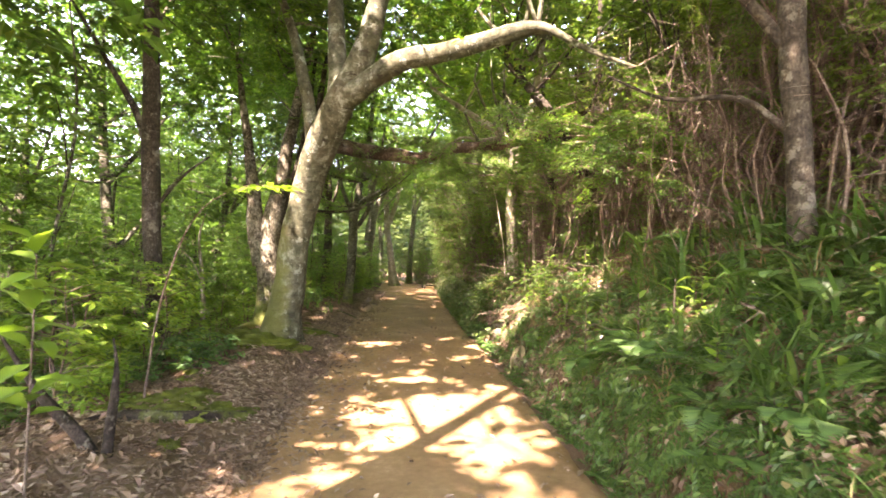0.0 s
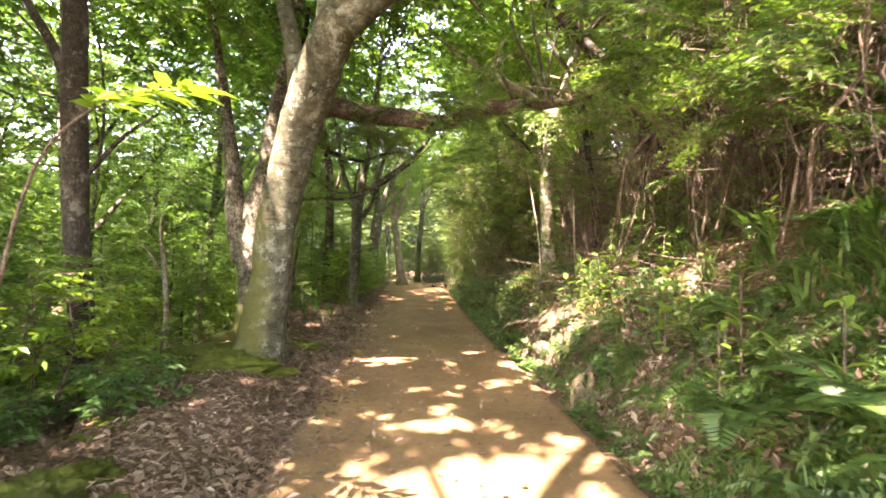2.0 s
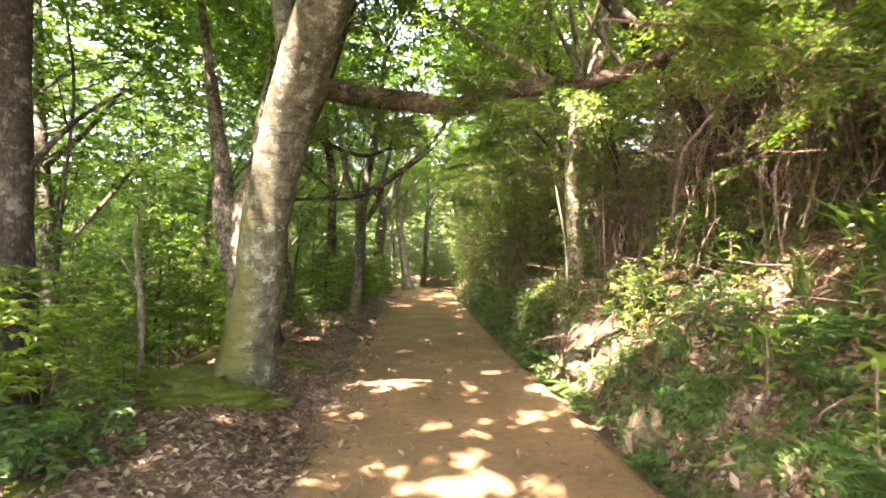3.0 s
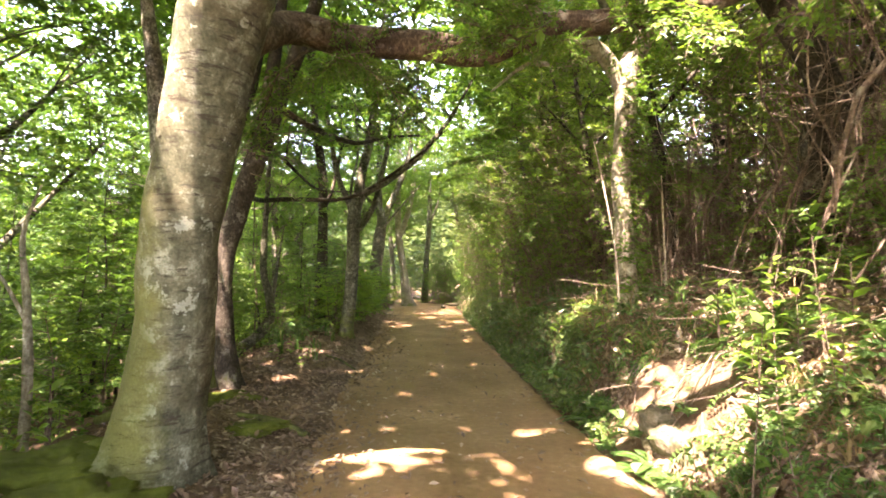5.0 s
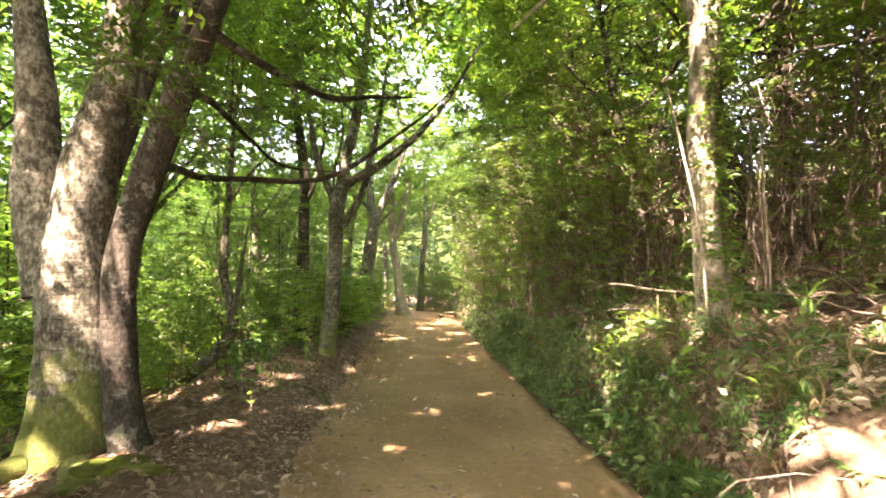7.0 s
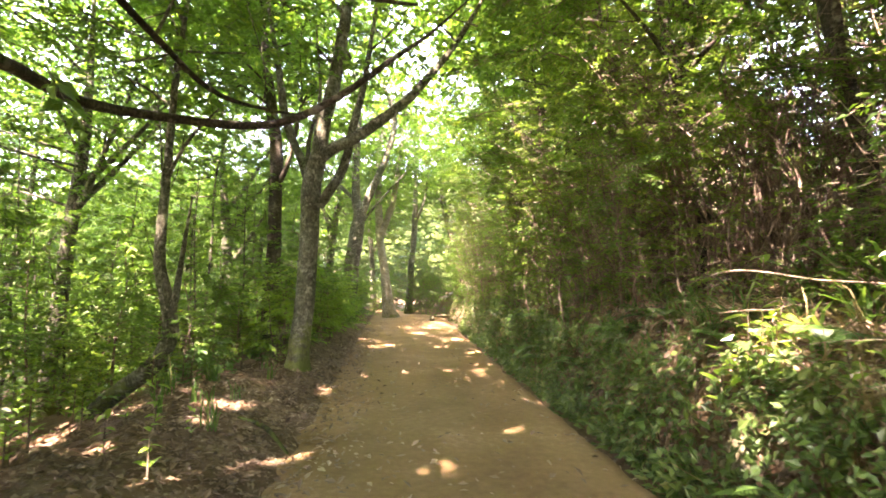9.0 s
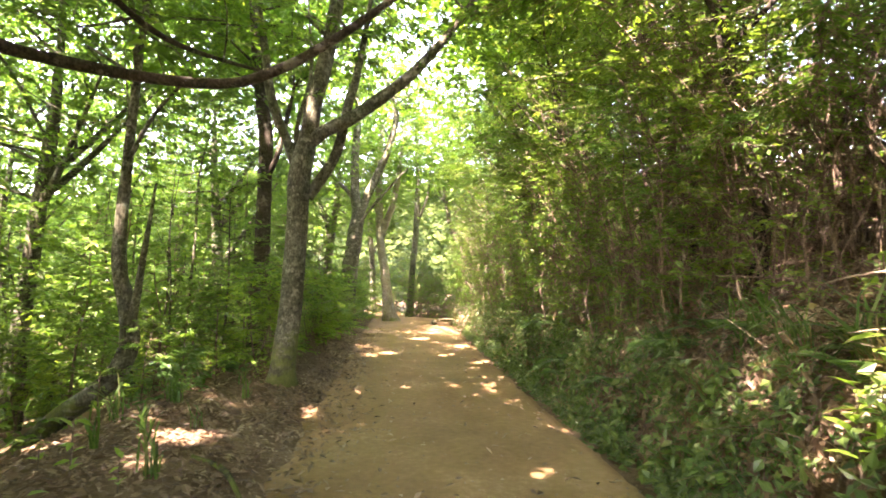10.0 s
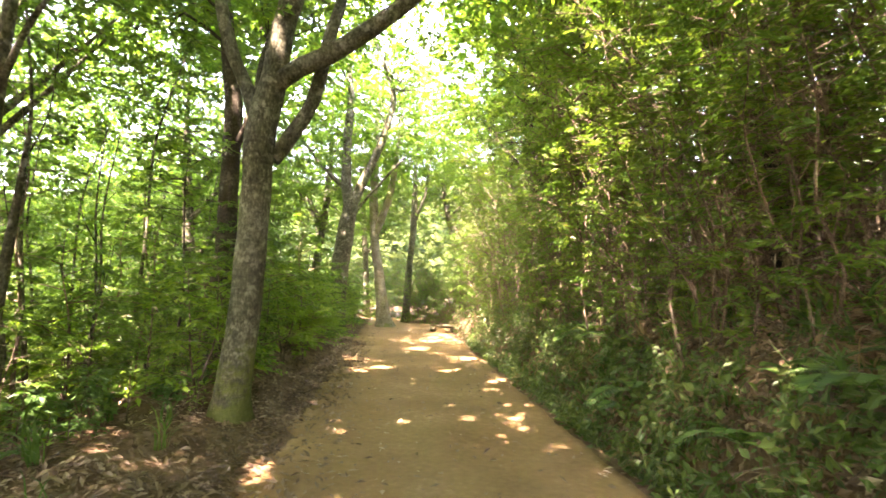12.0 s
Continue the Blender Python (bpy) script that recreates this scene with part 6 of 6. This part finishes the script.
dead_wood("fallen_branch", "mossy fallen branch lying on the verge", [lie([(-1.18, 2.5, 0.045), (-1.35, 2.25, 0.05), (-1.55, 2.02, 0.05), (-1.9, 1.9, 0.045), (-2.5, 1.9, 0.03)])], BARK_BLACK)
dead_wood("fallen_branch", "short broken branch lying on the verge", [lie([(-1.75, 7.6, 0.03), (-2.1, 7.75, 0.04), (-2.5, 7.7, 0.02)])], BARK_DARK)
dead_wood("fallen_branch", "dark stick lying across the leaf litter", [lie([(-2.2, 11.0, 0.012), (-2.6, 11.5, 0.02), (-2.9, 11.6, 0.012)])], BARK_DARK)
dead_wood("snag", "bleached dead stem standing among the saplings", [[(-4.32, 7.3, -0.3, 0.045), (-4.33, 7.3, 0.6, 0.04), (-4.38, 7.3, 1.3, 0.032), (-4.46, 7.3, 1.9, 0.022), (-4.4, 7.4, 2.4, 0.01)], [(-4.37, 7.3, 1.1, 0.02), (-4.55, 7.2, 1.5, 0.014), (-4.8, 7.2, 1.7, 0.006)]], BARK_PALE)
dead_wood("forked_sapling", "dark forked sapling at the path's edge", [
    [(-1.55, 1.3, 0.02, 0.045), (-1.52, 1.28, 0.3, 0.034), (-1.51, 1.3, 0.62, 0.024), (-1.53, 1.33, 0.8, 0.012), (-1.58, 1.36, 0.95, 0.005)],
    [(-1.55, 1.3, 0.04, 0.042), (-1.72, 1.3, 0.3, 0.04), (-2.0, 1.3, 0.55, 0.03), (-2.3, 1.35, 0.85, 0.014), (-2.6, 1.4, 1.2, 0.005)]], BARK_BLACK, "sapling")
dead_wood("dry_cane", "bleached dry cane leaning on the bank tree", [[(1.62, 9.35, 0.9, 0.012), (1.55, 9.3, 1.9, 0.012), (1.42, 9.3, 2.7, 0.01), (1.3, 9.3, 3.3, 0.006)]], BARK_BLEACHED)
for dx, dy, h in ((0.45, -0.1, 2.9), (0.5, 0.05, 2.7), (0.35, -0.2, 2.4), (0.25, -0.25, 1.9), (0.58, 0.1, 2.5)):
    dead_wood("dry_cane", "upright dry cane beside the bank tree", [[(1.82 + dx, 9.65 + dy, 0.8, 0.014), (1.8 + dx, 9.65 + dy, 1.7, 0.013), (1.76 + dx, 9.62 + dy, h, 0.006)]], BARK_BLEACHED if h > 2.6 else BARK_TWIG)
for k in range(44):
    y = rng.uniform(0.5, 17)
    u = rng.uniform(1.0, 3.2)
    x = float(right_edge(y)) + u
    z = float(height(x, y))
    a, ln, h = rng.uniform(1.6, 4.7), rng.uniform(0.5, 1.6), rng.uniform(0.0, 0.2)
    ex, ey = x + ln * math.cos(a), y + ln * math.sin(a)
    ez = max(z, float(height(ex, ey))) + rng.uniform(0.02, 0.3)
    dead_wood("bare_branch", "thin bare brown branch lying on the bank", [[(x, y, z, 0.009), *[(x + (ex - x) * f + rng.normal(0, 0.07), y + (ey - y) * f + rng.normal(0, 0.07), z + (ez - z) * f + h * 4 * f * (1 - f) + rng.normal(0, 0.04), 0.008 - 0.004 * f) for f in (0.25, 0.5, 0.75)], (ex, ey, ez, 0.003)]], BARK_TWIG)

for k in range(60):
    y = rng.uniform(7.0, 17.5) if k < 44 else rng.uniform(1.0, 7.0)
    u = rng.uniform(0.55, 1.1)
    pts = []
    for f in (0.0, 0.3, 0.6, 1.0):
        x, yy = float(right_edge(y)) + u * (1 - 0.72 * f), y + rng.normal(0, 0.06) + 0.25 * f * (k % 3 - 1)
        pts.append((x, yy, float(height(x, yy)) + 0.05 + rng.uniform(0, 0.08), 0.008 - 0.005 * f))
    dead_wood("hanging_root", "thin brown root hanging down the bank's face", [pts], BARK_TWIG, "root")

# sunlit sprig that arches over the verge
sprig = thing("arching_sapling", (-2.15, 2.5, 0.1), "thin sapling arching over the verge with pale young leaves", "sapling")
part("stem", tube([(0, 0, -0.05, 0.012), (0.2, -0.1, 1.0, 0.01), (0.6, -0.3, 1.75, 0.007), (1.1, -0.45, 2.0, 0.005), (1.48, -0.58, 1.96, 0.003)], 6, 0.1, 0.05, 5), BARK_TWIG, sprig)
sprig_leaf = mesh_from("leaf", *blades(np.zeros((1, 3)), np.array([(1.0, 0, 0)]), np.array([(0, 0, 1.0)]), 1.0, 0.34, FULL), LEAF_YOUNG, True)
for k in range(28):
    f = k / 27
    ob = new("leaf", sprig_leaf)
    ob.parent = sprig
    ob.matrix_basis = pose(0.95 + 0.53 * f, -0.4 - 0.18 * f, 1.95 + 0.04 * math.sin(3 * f), rng.normal(0, 12), rng.uniform(-15, 25), -20 + (70 if k % 2 else -70) * (1 - 0.5 * f) + rng.normal(0, 15)) @ Matrix.Scale(rng.uniform(0.12, 0.19), 4)

# low stone culvert where the drain passes under the path
culvert = thing("culvert", (-1.75, 29.0, 0.0), "dark stone culvert slab at the path's edge", "culvert")
part("slab", lump(61, (0.42, 0.3, 0.07), 3, 0.05, 1.0), ROCK, culvert).location = (0.1, 0, 0.2)
part("side_stone", lump(62, (0.14, 0.3, 0.16), 3, 0.08, 1.0), ROCK, culvert).location = (-0.4, 0, 0.06)
part("side_stone", lump(63, (0.14, 0.3, 0.16), 3, 0.08, 1.0), ROCK, culvert).location = (0.42, 0, 0.06)

# ---- climbing shoots on the bank tree ----
def climber():
    rng = np.random.default_rng(97)
    axis = smooth_line([(1.85, 9.7, 0.45, 0.2), (1.8, 9.7, 1.2, 0.18), (1.76, 9.68, 1.75, 0.165), (1.66, 9.65, 2.5, 0.155), (1.68, 9.62, 3.0, 0.155), (1.76, 9.6, 3.7, 0.16), (1.82, 9.6, 4.4, 0.155)], 0.05)
    n = 420
    a = axis[rng.integers(0, len(axis), n)]
    t = rng.normal(-0.4, 1.0, n)
    d = np.stack([np.cos(t), np.sin(t), np.zeros(n)], -1)
    c = a[:, :3] + d * a[:, 3:]
    lv, tw = sprays(rng, c, d + rng.normal(0, 0.4, (n, 3)), 6, rng.uniform(0.08, 0.3, n), 0.075, 0.45, 0.6, 0.25)
    root = thing("climbing_plant", (0, 0, 0), "leafy climbing plant on the pale tree trunk", "climber")
    tagged(part("twig_growth", tw, BARK_TWIG, root, smooth=False), kind="stuff")
    tagged(part("foliage", lv, LEAF, root, smooth=False), kind="stuff")


climber()
